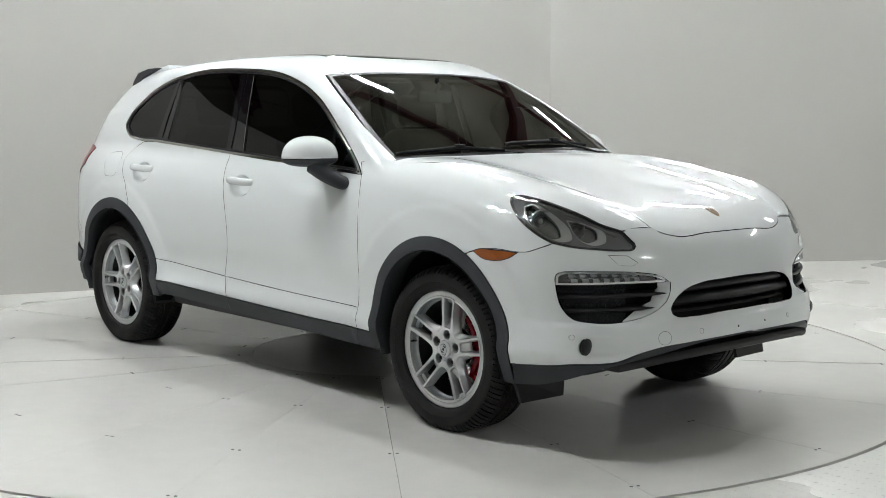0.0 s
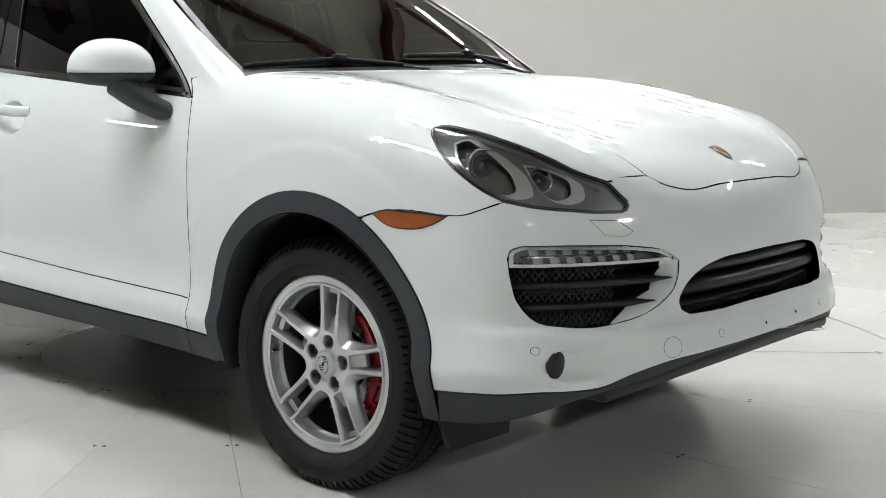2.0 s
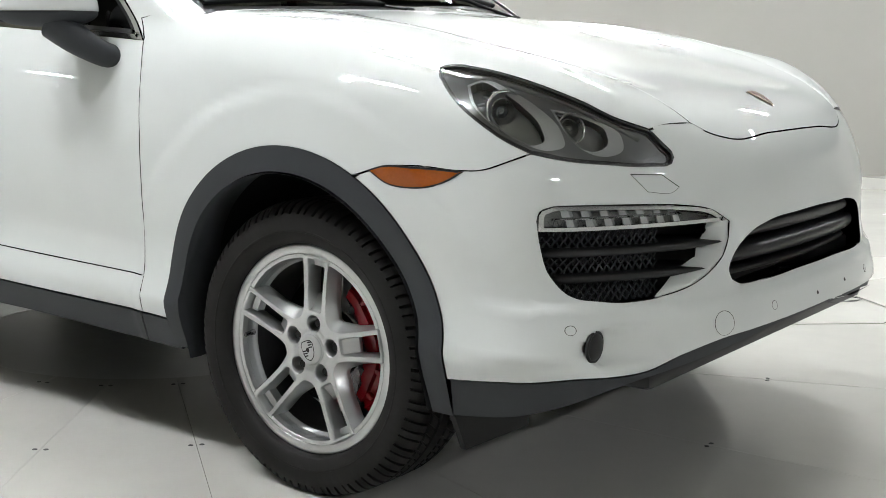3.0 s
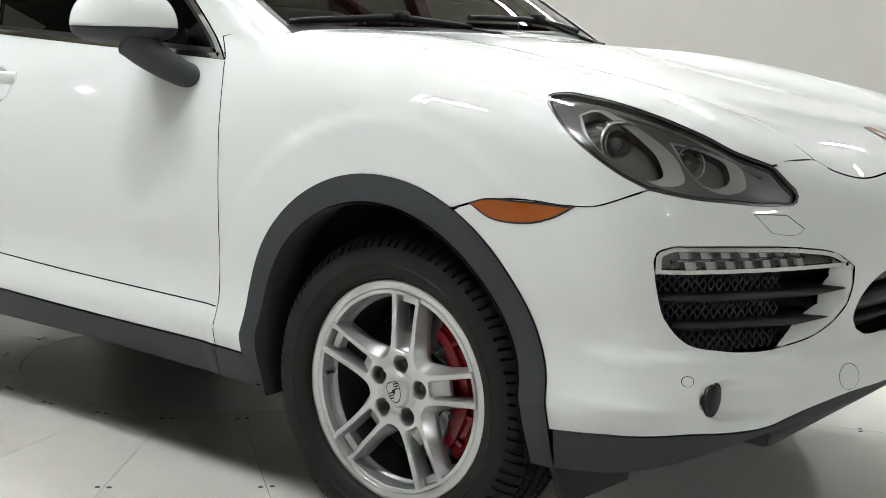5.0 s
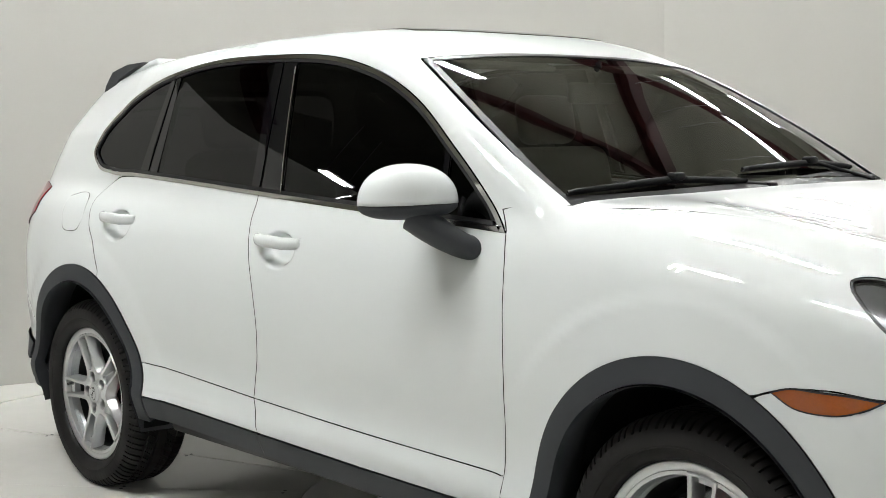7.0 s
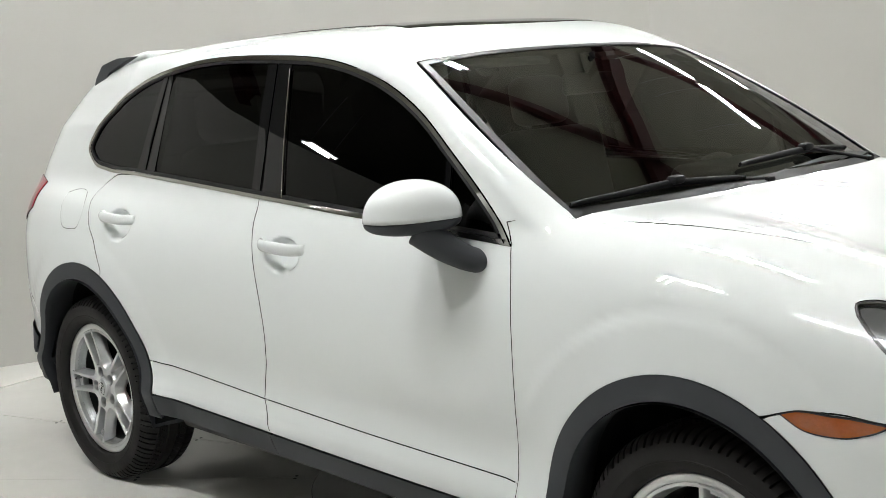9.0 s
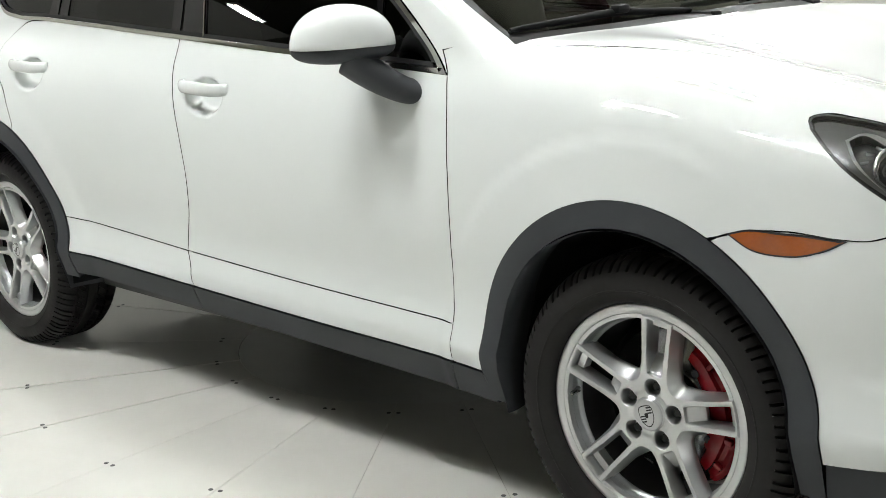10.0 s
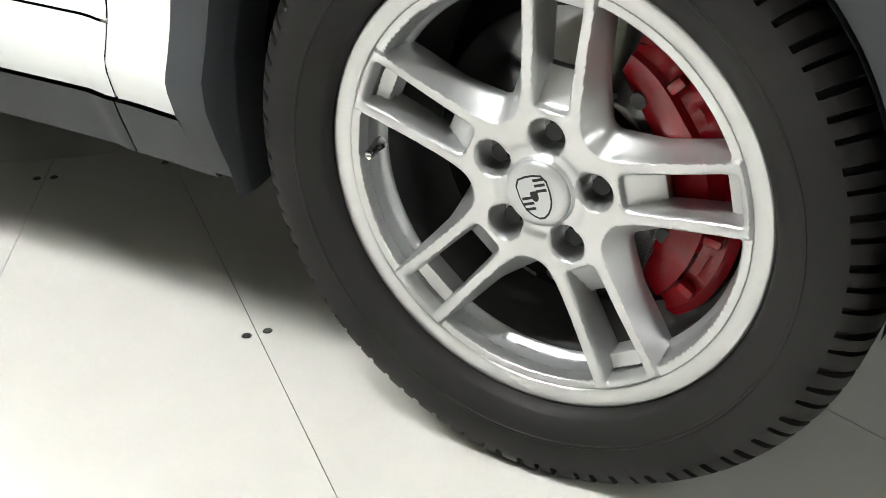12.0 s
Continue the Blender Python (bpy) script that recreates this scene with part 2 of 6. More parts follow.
def body(x, y, z):
    """The whole skin, with the hand cups of the doors and the fog lamp scoops pressed in."""
    a = np.abs(y)
    cups = 0.040 * (np.exp(-(((x + 0.140) / 0.078) ** 2 + ((z - 1.016) / 0.050) ** 2) ** 4) + np.exp(-(((x + 1.178) / 0.078) ** 2 + ((z - 1.048) / 0.050) ** 2) ** 4)) * (a > 0.7)
    scoop = 0.048 * ease((0.852 - 16 * (z - 0.472) ** 2 - a) / 0.032) * np.clip(1 - (0.832 - a) / 0.17, 0, 1) * np.exp(-(((z - 0.472) / 0.037) ** 4)) * (x > 2.05)
    rho = np.hypot(x - 1.42, (z - 0.375) * 0.94)
    bulge = 0.0065 * ease((0.612 - rho) / 0.040) * (a > 0.6) + 0.005 * ease((0.60 - np.hypot(x + 1.4475, (z - 0.37) * 0.94)) / 0.05) * (a > 0.6)
    ledge = 0.011 * ease((0.572 - z) / 0.022) * ease((z - 0.41) / 0.05) * ease((x - 1.93) / 0.12)
    return body_plain(x, y, z) + cups + scoop - bulge - ledge


def lip_field(x, y, z):
    return body_plain(x, y, np.maximum(z, 0.36)) + 0.25 * np.clip(0.36 - z, 0, 1)


# ---- body panels: an outline laid on the body's surface ----
class Side:
    """Seen square from the flank: (x, z)."""
    reach = 3.0

    def flat(self, p):
        return p if p.shape[1] == 2 else p[:, [0, 2]]

    def rays(self, q):
        o = np.stack([q[:, 0], np.full(len(q), -2.2), q[:, 1]], 1)
        return o, np.tile((0.0, 1.0, 0.0), (len(q), 1))


class Top:
    """Seen from above: (x, y)."""
    reach = 2.4

    def flat(self, p):
        return p[:, :2]

    def rays(self, q):
        o = np.stack([q[:, 0], q[:, 1], np.full(len(q), 2.4)], 1)
        return o, np.tile((0.0, 0.0, -1.0), (len(q), 1))


class Tube:
    """Rolled round a line along the car at height z: (x, angle)."""
    reach = 2.0

    def __init__(self, z):
        self.z = z

    def flat(self, p):
        return np.stack([p[:, 0], 0.9 * np.arctan2(p[:, 1], p[:, 2] - self.z)], 1)

    def rays(self, q):
        a = q[:, 1] / 0.9
        out = np.stack([0 * a, np.sin(a), np.cos(a)], 1)
        o = out * 2.0
        o[:, 0] += q[:, 0]
        o[:, 2] += self.z
        return o, -out


class Wrap:
    """Rolled round an upright line at x: (angle, z). way -1 for the tail."""
    reach = 2.0

    def __init__(self, x, way=1):
        self.x, self.way = x, way

    def flat(self, p):
        return np.stack([0.95 * np.arctan2(p[:, 1], self.way * (p[:, 0] - self.x)), p[:, 2]], 1)

    def rays(self, q):
        a = q[:, 0] / 0.95
        out = np.stack([self.way * np.cos(a), np.sin(a), 0 * a], 1)
        o = out * 2.0
        o[:, 0] += self.x
        o[:, 2] += q[:, 1]
        return o, -out


class Facing:
    """Seen along a slanting direction."""
    reach = 2.4

    def __init__(self, centre, normal):
        self.c = np.array(centre, float)
        self.n = np.array(normal, float) / np.linalg.norm(normal)
        self.e = np.cross((0, 0, 1), self.n)
        self.e /= np.linalg.norm(self.e)
        self.f = np.cross(self.n, self.e)

    def flat(self, p):
        return p if p.shape[1] == 2 else np.stack([(p - self.c) @ self.e, (p - self.c) @ self.f], 1)

    def rays(self, q):
        return self.c + q[:, :1] * self.e + q[:, 1:] * self.f + 1.2 * self.n, np.tile(-self.n, (len(q), 1))


def slope(field, p):
    e = 1e-3
    g = np.stack([field(*(p + d).T) - field(*(p - d).T) for d in np.eye(3) * e], 1)
    return g / (np.linalg.norm(g, axis=1)[:, None] + 1e-12)


def land(view, q, field, off):
    """Where the rays through the flat points q meet the surface, pushed out by off."""
    o, d = view.rays(q)
    n = len(q)
    lo, hi, found = np.zeros(n), np.full(n, view.reach), np.zeros(n, bool)
    last = 0.0
    for s in np.linspace(0, view.reach, 110)[1:]:
        p = o + s * d
        inside = (field(*p.T) < off) & ~found
        lo[inside], hi[inside] = last, s
        found |= inside
        last = s
    for _ in range(22):
        mid = (lo + hi) / 2
        p = o + mid[:, None] * d
        inside = field(*p.T) < off
        hi = np.where(inside, mid, hi)
        lo = np.where(inside, lo, mid)
    return o + hi[:, None] * d


def outline(view, runs, ds):
    """A closed flat line from runs of points; each run is smooth, corners lie where runs join."""
    out = []
    for run in runs:
        p = view.flat(np.array(run, float))
        if len(p) > 2:
            t = np.r_[0, np.cumsum(np.linalg.norm(np.diff(p, axis=0), axis=1) + 1e-9)]
            q = np.linspace(0, t[-1], max(3, int(t[-1] / ds) + 1))
            p = np.stack([spline(*zip(t, p[:, 0]))(q), spline(*zip(t, p[:, 1]))(q)], 1)
        else:
            k = max(2, int(np.linalg.norm(p[1] - p[0]) / ds) + 1) if len(p) == 2 else 1
            p = p[:1] + (p[-1] - p[0]) * np.linspace(0, 1, k)[:, None]
        out.append(p)
    p = np.concatenate(out)
    closed = np.r_[p[-1:], p]
    p = p[np.linalg.norm(np.diff(closed, axis=0), axis=1) > ds * 0.15]
    area = np.sum(p[:, 0] * np.roll(p[:, 1], -1) - np.roll(p[:, 0], -1) * p[:, 1])
    return p if area > 0 else p[::-1]


def shrunk(p, d):
    """The closed line p moved inwards by d."""
    a = p - np.roll(p, 1, 0)
    b = np.roll(p, -1, 0) - p
    na = np.stack([-a[:, 1], a[:, 0]], 1) / (np.linalg.norm(a, axis=1)[:, None] + 1e-12)
    nb = np.stack([-b[:, 1], b[:, 0]], 1) / (np.linalg.norm(b, axis=1)[:, None] + 1e-12)
    n = na + nb
    n /= np.maximum((n * na).sum(1), 0.35)[:, None] * 1.0
    return p + n * d


def within(p, loop):
    x, y = p[:, 0:1], p[:, 1:2]
    ax, ay = loop[:, 0], loop[:, 1]
    bx, by = np.roll(ax, -1), np.roll(ay, -1)
    cross = ((ay > y) != (by > y)) & (x < (bx - ax) * (y - ay) / np.where(by == ay, 1e-12, by - ay) + ax)
    return cross.sum(1) % 2 == 1


def meshed(loops, step, roll, dense=()):
    """Triangles that fill loops[0] less the others, with a narrow band along every edge. Gives points, faces and the edge loops."""
    pts, edges, rims, inner = [], [], [], []
    for i, lp in enumerate(loops):
        band = roll if np.isscalar(roll) else roll[i]
        ring = shrunk(lp, band if i == 0 else -band)
        inner.append(ring)
        for lo in (lp, ring):
            base = len(pts)
            pts += lo.tolist()
            n = len(lo)
            edges += [(base + k, base + (k + 1) % n) for k in range(n)]
            if lo is lp:
                rims.append(list(range(base, base + n)))
    low, high = loops[0].min(0), loops[0].max(0)
    g = np.stack(np.meshgrid(np.arange(low[0] + step / 2, high[0], step), np.arange(low[1] + step / 2, high[1], step)), -1).reshape(-1, 2)
    for u, v, r, s in dense:
        h = np.stack(np.meshgrid(np.arange(u - r, u + r, s), np.arange(v - r, v + r, s)), -1).reshape(-1, 2)
        g = np.r_[g[np.abs(g - (u, v)).max(1) > r], h]
    keep = within(g, inner[0])
    for ring in inner[1:]:
        keep &= ~within(g, ring)
    g = g[keep]
    edge = np.array(pts)
    if len(g):
        near = np.full(len(g), 9.0)
        for chunk in np.array_split(edge, max(1, len(edge) // 200)):
            near = np.minimum(near, np.linalg.norm(g[:, None] - chunk[None], axis=2).min(1))
        g = g[near > 0.35 * min([step] + [d[3] for d in dense])]
    count = len(pts)
    allp = [Vector(p) for p in pts] + [Vector(p) for p in g]
    co, _, tri, orig, _, _ = delaunay_2d_cdt(allp, edges, [], 0, 1e-7)
    q = np.array([tuple(c) for c in co])
    tri = np.array([f for f in tri if len(f) == 3])
    mid = q[tri].mean(1)
    keep = within(mid, loops[0])
    for lp in loops[1:]:
        keep &= ~within(mid, lp)
    back = {}
    for new_i, olds in enumerate(orig):
        for old in olds:
            back[old] = new_i
    rims = [[back[k] for k in r if k in back] for r in rims]
    return q, tri[keep], rims


def panel(name, view, runs, mat, parent, label="", field=None, off=0.0, step=0.03, gap=0.0017, thick=0.018, holes=(), dense=(), roll=0.003, drop=0.002):
    """A sheet on the body's surface, with a rolled edge turned in at its rim and at its holes."""
    field = field or body
    ds = step * 0.6
    loops = [shrunk(outline(view, runs, ds), gap)] + [shrunk(outline(view, h, ds * 0.6), -gap) for h in holes]
    q, tri, rims = meshed(loops, step, roll, dense)
    v = land(view, q, field, off)
    nrm = slope(field, v)
    f = tri
    want = np.cross(v[f[:, 1]] - v[f[:, 0]], v[f[:, 2]] - v[f[:, 0]])
    wrong = (want * nrm[f[:, 0]]).sum(1) < 0
    f = np.where(wrong[:, None], f[:, ::-1], f)
    verts, normals, faces = v.copy(), nrm.copy(), f.tolist()
    for r in rims:
        verts[r] -= nrm[r] * drop
    verts, normals = verts.tolist(), normals.tolist()
    if thick:
        for r in rims:
            c = v[r].mean(0)
            base = len(verts)
            k = len(r)
            tang = np.roll(v[r], -1, 0) - np.roll(v[r], 1, 0)
            outw = np.cross(tang, nrm[r])
            outw /= np.linalg.norm(outw, axis=1)[:, None] + 1e-12
            top = np.array(verts)[r]
            low = top - nrm[r] * thick
            verts += top.tolist() + low.tolist()
            normals += outw.tolist() * 2
            for i in range(k):
                j = (i + 1) % k
                faces.append((base + i, base + j, base + k + j, base + k + i))
    return build(name, verts, faces, mat, parent, label, normals=normals)


def arc(cx, cz, rx, rz, a, b, n=24):
    """Points (x, z) on an oval between two angles, in degrees from straight ahead."""
    t = np.radians(np.linspace(a, b, n))
    return [(cx + rx * math.cos(k), cz + rz * math.sin(k)) for k in t]


def on_side(points, field=None, depth=0.0):
    """(x, z) pairs set on the flank as points in space."""
    p = np.array(points, float)
    return land(Side(), p, field or body, 0.0).tolist()


def mirrored(points):
    return [(p[0], -p[1], p[2]) for p in reversed(points)]


# ---- the hall ----
FLOOR = material("floor_panel", (0.61, 0.602, 0.572), 0.16, grain=0.035, scale=9, spec=0.5, wear=0.07)
FLOOR_OUT = material("outer_floor", (0.62, 0.612, 0.58), 0.28, grain=0.04, scale=9, spec=0.5, wear=0.07)
DISC = material("middle_plate", (0.44, 0.44, 0.42), 0.30, grain=0.05, scale=9)
GAP = material("floor_gap", (0.02, 0.02, 0.02), 0.8)
SCREW = material("screw_head", (0.05, 0.05, 0.05), 0.45, metal=0.6)
WALL = material("wall_paint", (0.445, 0.437, 0.412), 0.75, grain=0.02, scale=2.5, bump=0.05)
UPPER = material("upper_cladding", (0.035, 0.035, 0.037), 0.7, grain=0.1, scale=3)
ROOFING = material("roof_lining", (0.36, 0.357, 0.295), 0.75, grain=0.06, scale=3)
BEAM = material("red_steel", (0.075, 0.012, 0.014), 0.5, grain=0.1, scale=20)
TUBE = glowing("lamp_tube", (0.975, 1.0, 0.995), LAMP_GLOW)
PANEL_GLOW = glowing("panel_diffuser", (0.975, 1.0, 0.995), 0.32 * LAMP_GLOW)
HOUSE = material("lamp_metal", (0.55, 0.55, 0.55), 0.4)

CX, CY, R_IN, R_OUT = -0.2, 0.06, 0.715, 3.085
ROOM = [(-5.9, -7.7), (-2.38, 3.93), (2.4, 12.2), (9.5, 12.2), (12.5, 5.0), (12.5, -6.0), (7.5, -11.0), (-2.0, -11.0)]
WALL_HIGH, ROOF_HIGH = 2.8, 6.4


def flat_poly(name, pts, z, mat, parent, label="", thick=0.02, kind=""):
    """A slab with the given plan, its top at z."""
    n = len(pts)
    verts = [(x, y, z) for x, y in pts] + [(x, y, z - thick) for x, y in pts]
    faces = [tuple(range(n)), tuple(range(2 * n - 1, n - 1, -1))] + [(i, n + i, n + (i + 1) % n, (i + 1) % n) for i in range(n)]
    ob = build(name, verts, faces, mat, parent, label, smooth=False)
    return tagged(ob, kind=kind) if kind else ob


floor = flat_poly("floor", [(-30, -30), (30, -30), (30, 30), (-30, 30)], -0.030, GAP, None, "dark base under the floor panels", 0.1, "structure")
hole = [(CX + (R_OUT + 0.022) * math.cos(t), CY + (R_OUT + 0.022) * math.sin(t)) for t in np.linspace(0, 2 * math.pi, 144, endpoint=False)]
verts, faces = [], []
far = []
for x, y in hole:
    a = math.atan2(y - CY, x - CX)
    k = 30.0 / max(abs(math.cos(a)), abs(math.sin(a)))
    far.append((CX + k * math.cos(a), CY + k * math.sin(a)))
ring_out = [(CX + 3.7 * math.cos(t), CY + 3.7 * math.sin(t)) for t in np.linspace(0, 2 * math.pi, 144, endpoint=False)]
n = 144
verts = [(x, y, -0.001) for x, y in hole] + [(x, y, -0.001) for x, y in ring_out] + [(x, y, -0.001) for x, y in far] + [(x, y, -0.03) for x, y in hole]
faces = [(i, n + i, n + (i + 1) % n, (i + 1) % n) for i in range(n)] + [(n + i, 2 * n + i, 2 * n + (i + 1) % n, n + (i + 1) % n) for i in range(n)] + [(i, (i + 1) % n, 3 * n + (i + 1) % n, 3 * n + i) for i in range(n)]
tagged(build("outer_floor", verts, faces, FLOOR_OUT, floor, "pale painted floor round the platform", smooth=False))

platform = tagged(new("turntable"), "round white turntable platform of wedge panels with screws", "turntable")
SEAMS = [-161.0, -140.5, -120.5, -103.5, -86.0, -69.9, -54.3, -37.6, -19.8, 0.4, 20.6, 42.0, 61.6, 80.0, 98.5, 116.5, 134.5, 152.0, 175.0]
WIDE = {-103.5: 0.0022, 42.0: 0.008, -161.0: 0.003, -120.5: 0.003}
for i, a0 in enumerate(SEAMS):
    a1 = SEAMS[(i + 1) % len(SEAMS)] + (360 if i == len(SEAMS) - 1 else 0)
    g, h = WIDE.get(a0, 0.0008), WIDE.get(SEAMS[(i + 1) % len(SEAMS)], 0.0008)
    t_in = np.linspace(math.radians(a0) + g / R_IN, math.radians(a1) - h / R_IN, 10)
    t_out = np.linspace(math.radians(a0) + g / R_OUT, math.radians(a1) - h / R_OUT, 10)
    pts = [(CX + (R_IN + 0.003) * math.cos(t), CY + (R_IN + 0.003) * math.sin(t)) for t in t_in[::-1]] + [(CX + R_OUT * math.cos(t), CY + R_OUT * math.sin(t)) for t in t_out]
    flat_poly("floor_panel", pts, random.uniform(-0.0006, 0.0004), FLOOR, platform, "", 0.02)
flat_poly("centre_plate", [(CX + R_IN * math.cos(t), CY + R_IN * math.sin(t)) for t in np.linspace(0, 2 * math.pi, 96, endpoint=False)], -0.001, DISC, platform, "grey round centre plate", 0.02)
head = None
for a in SEAMS:
    for r in (0.80, 1.455, 2.285, 2.94):
        for s in (-1, 1):
            t = math.radians(a) + s * 0.0155 / r
            x, y = CX + r * math.cos(t), CY + r * math.sin(t)
            if head is None:
                bm = bmesh.new()
                bmesh.ops.create_cone(bm, cap_ends=True, segments=12, radius1=0.0075, radius2=0.0062, depth=0.0012)
                head = part("screw", bm, SCREW, platform)
                head.location = (x, y, 0.0008)
            else:
                ob = new("screw", head.data)
                ob.parent = platform
                ob.location = (x, y, 0.0008)
# tread plate studs on the outer ring, in front of the platform
verts, faces = [], []
for k in range(900):
    a = math.radians(-40 + 75 * (k % 60) / 60)
    r = 3.14 + 0.028 * (k // 60)
    x, y = CX + r * math.cos(a), CY + r * math.sin(a)
    d = a + math.radians(45 if (k + k // 60) % 2 else -45)
    c, s = math.cos(d), math.sin(d)
    b = len(verts)
    for u, w, z in ((-0.011, 0, 0), (0, -0.0035, 0), (0.011, 0, 0), (0, 0.0035, 0), (0, 0, 0.0016)):
        verts.append((x + u * c - w * s, y + u * s + w * c, -0.001 + z))
    faces += [(b, b + 1, b + 4), (b + 1, b + 2, b + 4), (b + 2, b + 3, b + 4), (b + 3, b, b + 4)]
tagged(build("tread_studs", verts, faces, FLOOR_OUT, floor, "low raised tread pattern", smooth=False), kind="stuff")


def wall(name, a, b, label, z0, z1, mat, mid):
    """An upright wall from a to b, 0.15 m thick, standing outside the line."""
    d = np.array(b) - np.array(a)
    out = np.array((-d[1], d[0])) / np.linalg.norm(d)
    if (out * (np.array(a) - mid)).sum() < 0:
        out = -out
    o = out * 0.15
    p = [(a[0], a[1]), (b[0], b[1]), (b[0] + o[0], b[1] + o[1]), (a[0] + o[0], a[1] + o[1])]
    verts = [(x, y, z) for z in (z0, z1) for x, y in p]
    faces = [(0, 1, 2, 3), (4, 7, 6, 5), (0, 4, 5, 1), (1, 5, 6, 2), (2, 6, 7, 3), (3, 7, 4, 0)]
    ob = build(name, verts, faces, mat, None, label, smooth=False)
    bm = bmesh.new()
    bm.from_mesh(ob.data)
    bmesh.ops.recalc_face_normals(bm, faces=bm.faces[:])
    bm.to_mesh(ob.data)
    bm.free()
    return tagged(ob, kind="structure")


# low studio partitions, open above to the larger hall
mid = np.array(ROOM).mean(0)
for i in range(len(ROOM)):
    wall("wall_%d" % (i + 1), ROOM[i], ROOM[(i + 1) % len(ROOM)], "plain off-white studio partition wall", -0.02, WALL_HIGH, WALL, mid)
HALL = [(-19, -19), (19, -19), (19, 24), (-19, 24)]
for i in range(4):
    wall("wall_%d" % (len(ROOM) + i + 1), HALL[i], HALL[(i + 1) % 4], "dark sheet outer wall of the hall", -0.02, ROOF_HIGH, UPPER, np.array((0.0, 2.0)))
ceiling = flat_poly("ceiling", [(-30, -30), (30, -30), (30, 30), (-30, 30)], ROOF_HIGH + 0.1, ROOFING, None, "olive grey insulated roof lining", 0.1, "structure")


def roof_beam(x, y, turn, long=34.0, deep=0.36):
    """A rolled steel section hung under the roof: web and two flanges."""
    bm = block((long, 0.016, deep - 0.03), 0.0)
    for z in (-1, 1):
        other = block((long, 0.20, 0.018), 0.003, 1, (0, 0, z * (deep / 2 - 0.009)))
        me = bpy.data.meshes.new("flange")
        other.to_mesh(me)
        other.free()
        bm.from_mesh(me)
        bpy.data.meshes.remove(me)
    ob = tagged(part("roof_beam", bm, BEAM, None, "dark red steel roof beam"), category="beam", group="roof beams")
    ob.matrix_basis = pose(x, y, ROOF_HIGH - deep / 2, 0, 0, turn)
    return ob


for x, y, turn in ((-0.88, 3.64, 43.8), (-5.1, 8.0, 43.8), (3.4, -0.8, 43.8), (-2.76, 6.84, -41.3), (-6.8, 2.2, -41.3), (1.3, 11.4, -41.3)):
    roof_beam(x, y, turn)


def ceiling_lamp(long=1.22):
    lamp_ob = part("ceiling_lamp", block((long, 0.20, 0.05), 0.012, 2), HOUSE, None, "long white twin tube ceiling lamp, lit")
    tagged(lamp_ob, category="ceiling lamp", group="ceiling lamps")
    for s in (-0.058, 0.058):
        n = 12
        verts = [(u, s + 0.016 * math.cos(2 * math.pi * i / n), -0.043 + 0.016 * math.sin(2 * math.pi * i / n)) for u in (-long / 2 + 0.03, long / 2 - 0.03) for i in range(n)]
        faces = [(i, n + i, n + (i + 1) % n, (i + 1) % n) for i in range(n)] + [tuple(range(n)), tuple(range(2 * n - 1, n - 1, -1))]
        build("lamp_tube", verts, faces, TUBE, lamp_ob, "glowing lamp tube")
    for u in (-0.5, 0.5):
        part("hanger_rod", block((0.012, 0.012, ROOF_HIGH - LAMP_HIGH), 0.0, 1, (u, 0, (ROOF_HIGH - LAMP_HIGH) / 2)), HOUSE, lamp_ob)
    return lamp_ob


LAMP_HIGH = 5.0
# lamp at (0.6, -2.7) is an added fill, brightening the floor beside the car
LAMPS = [(-2.3, 2.4, 8), (-3.2, 7.6, -8), (-1.75, 7.35, -8), (1.7, 3.25, 0), (-0.2, 0.3, 0), (-1.5, -3.3, 60), (0.6, -2.7, 20), (-6.0, 0.1, 20), (-11.4, -8.8, 60),
         # added fill: (1.8, 8.8) on the wall, both past x 10 on the nose
         (4.4, 7.9, 20), (1.8, 8.8, 60), (-8.0, 14.5, 0), (-5.0, 12.0, 0), (10.6, -3.8, 90), (10.8, 2.4, 90)]
first = ceiling_lamp()
first.matrix_basis = pose(LAMPS[0][0], LAMPS[0][1], LAMP_HIGH, 0, 0, LAMPS[0][2])
for x, y, turn in LAMPS[1:]:
    copy_thing(first, pose(x, y, LAMP_HIGH, 0, 0, turn))
# one broad panel lamp over the car's flank
panel_lamp = part("panel_lamp", block((0.62, 0.34, 0.06), 0.012, 2), HOUSE, None, "broad white panel lamp under the roof, lit")
tagged(panel_lamp, category="ceiling lamp")
part("diffuser", block((0.56, 0.28, 0.012), 0.003, 1, (0, 0, -0.034)), PANEL_GLOW, panel_lamp, "glowing white diffuser")
for u in (-0.25, 0.25):
    part("hanger_rod", block((0.012, 0.012, ROOF_HIGH - LAMP_HIGH), 0.0, 1, (u, 0, (ROOF_HIGH - LAMP_HIGH) / 2)), HOUSE, panel_lamp)
panel_lamp.matrix_basis = pose(-0.9, -2.9, LAMP_HIGH, 0, 0, 30)


# ---- the car ----
car = tagged(new("car"), "glossy white sport utility car with grey cladding on round platform", "car")
car.matrix_basis = Matrix.Translation((0, 0.017, 0)) @ Matrix.Diagonal((1, 1.02, 1, 1))


def snap(points):
    """Points brought onto the skin along its slope."""
    p = np.array(points, float)
    for _ in range(6):
        g = np.stack([body_plain(*(p + e).T) - body_plain(*(p - e).T) for e in np.eye(3) * 1e-3], 1) / 2e-3
        p = p - (body_plain(*p.T) / np.maximum((g * g).sum(1), 0.1))[:, None] * g
    return [tuple(k) for k in p.tolist()]


SIDE, TOP, ROLL, FRONT, REAR = Side(), Top(), Tube(0.95), Wrap(1.2), Wrap(-1.2, -1)
FENDER = Tube(0.7)

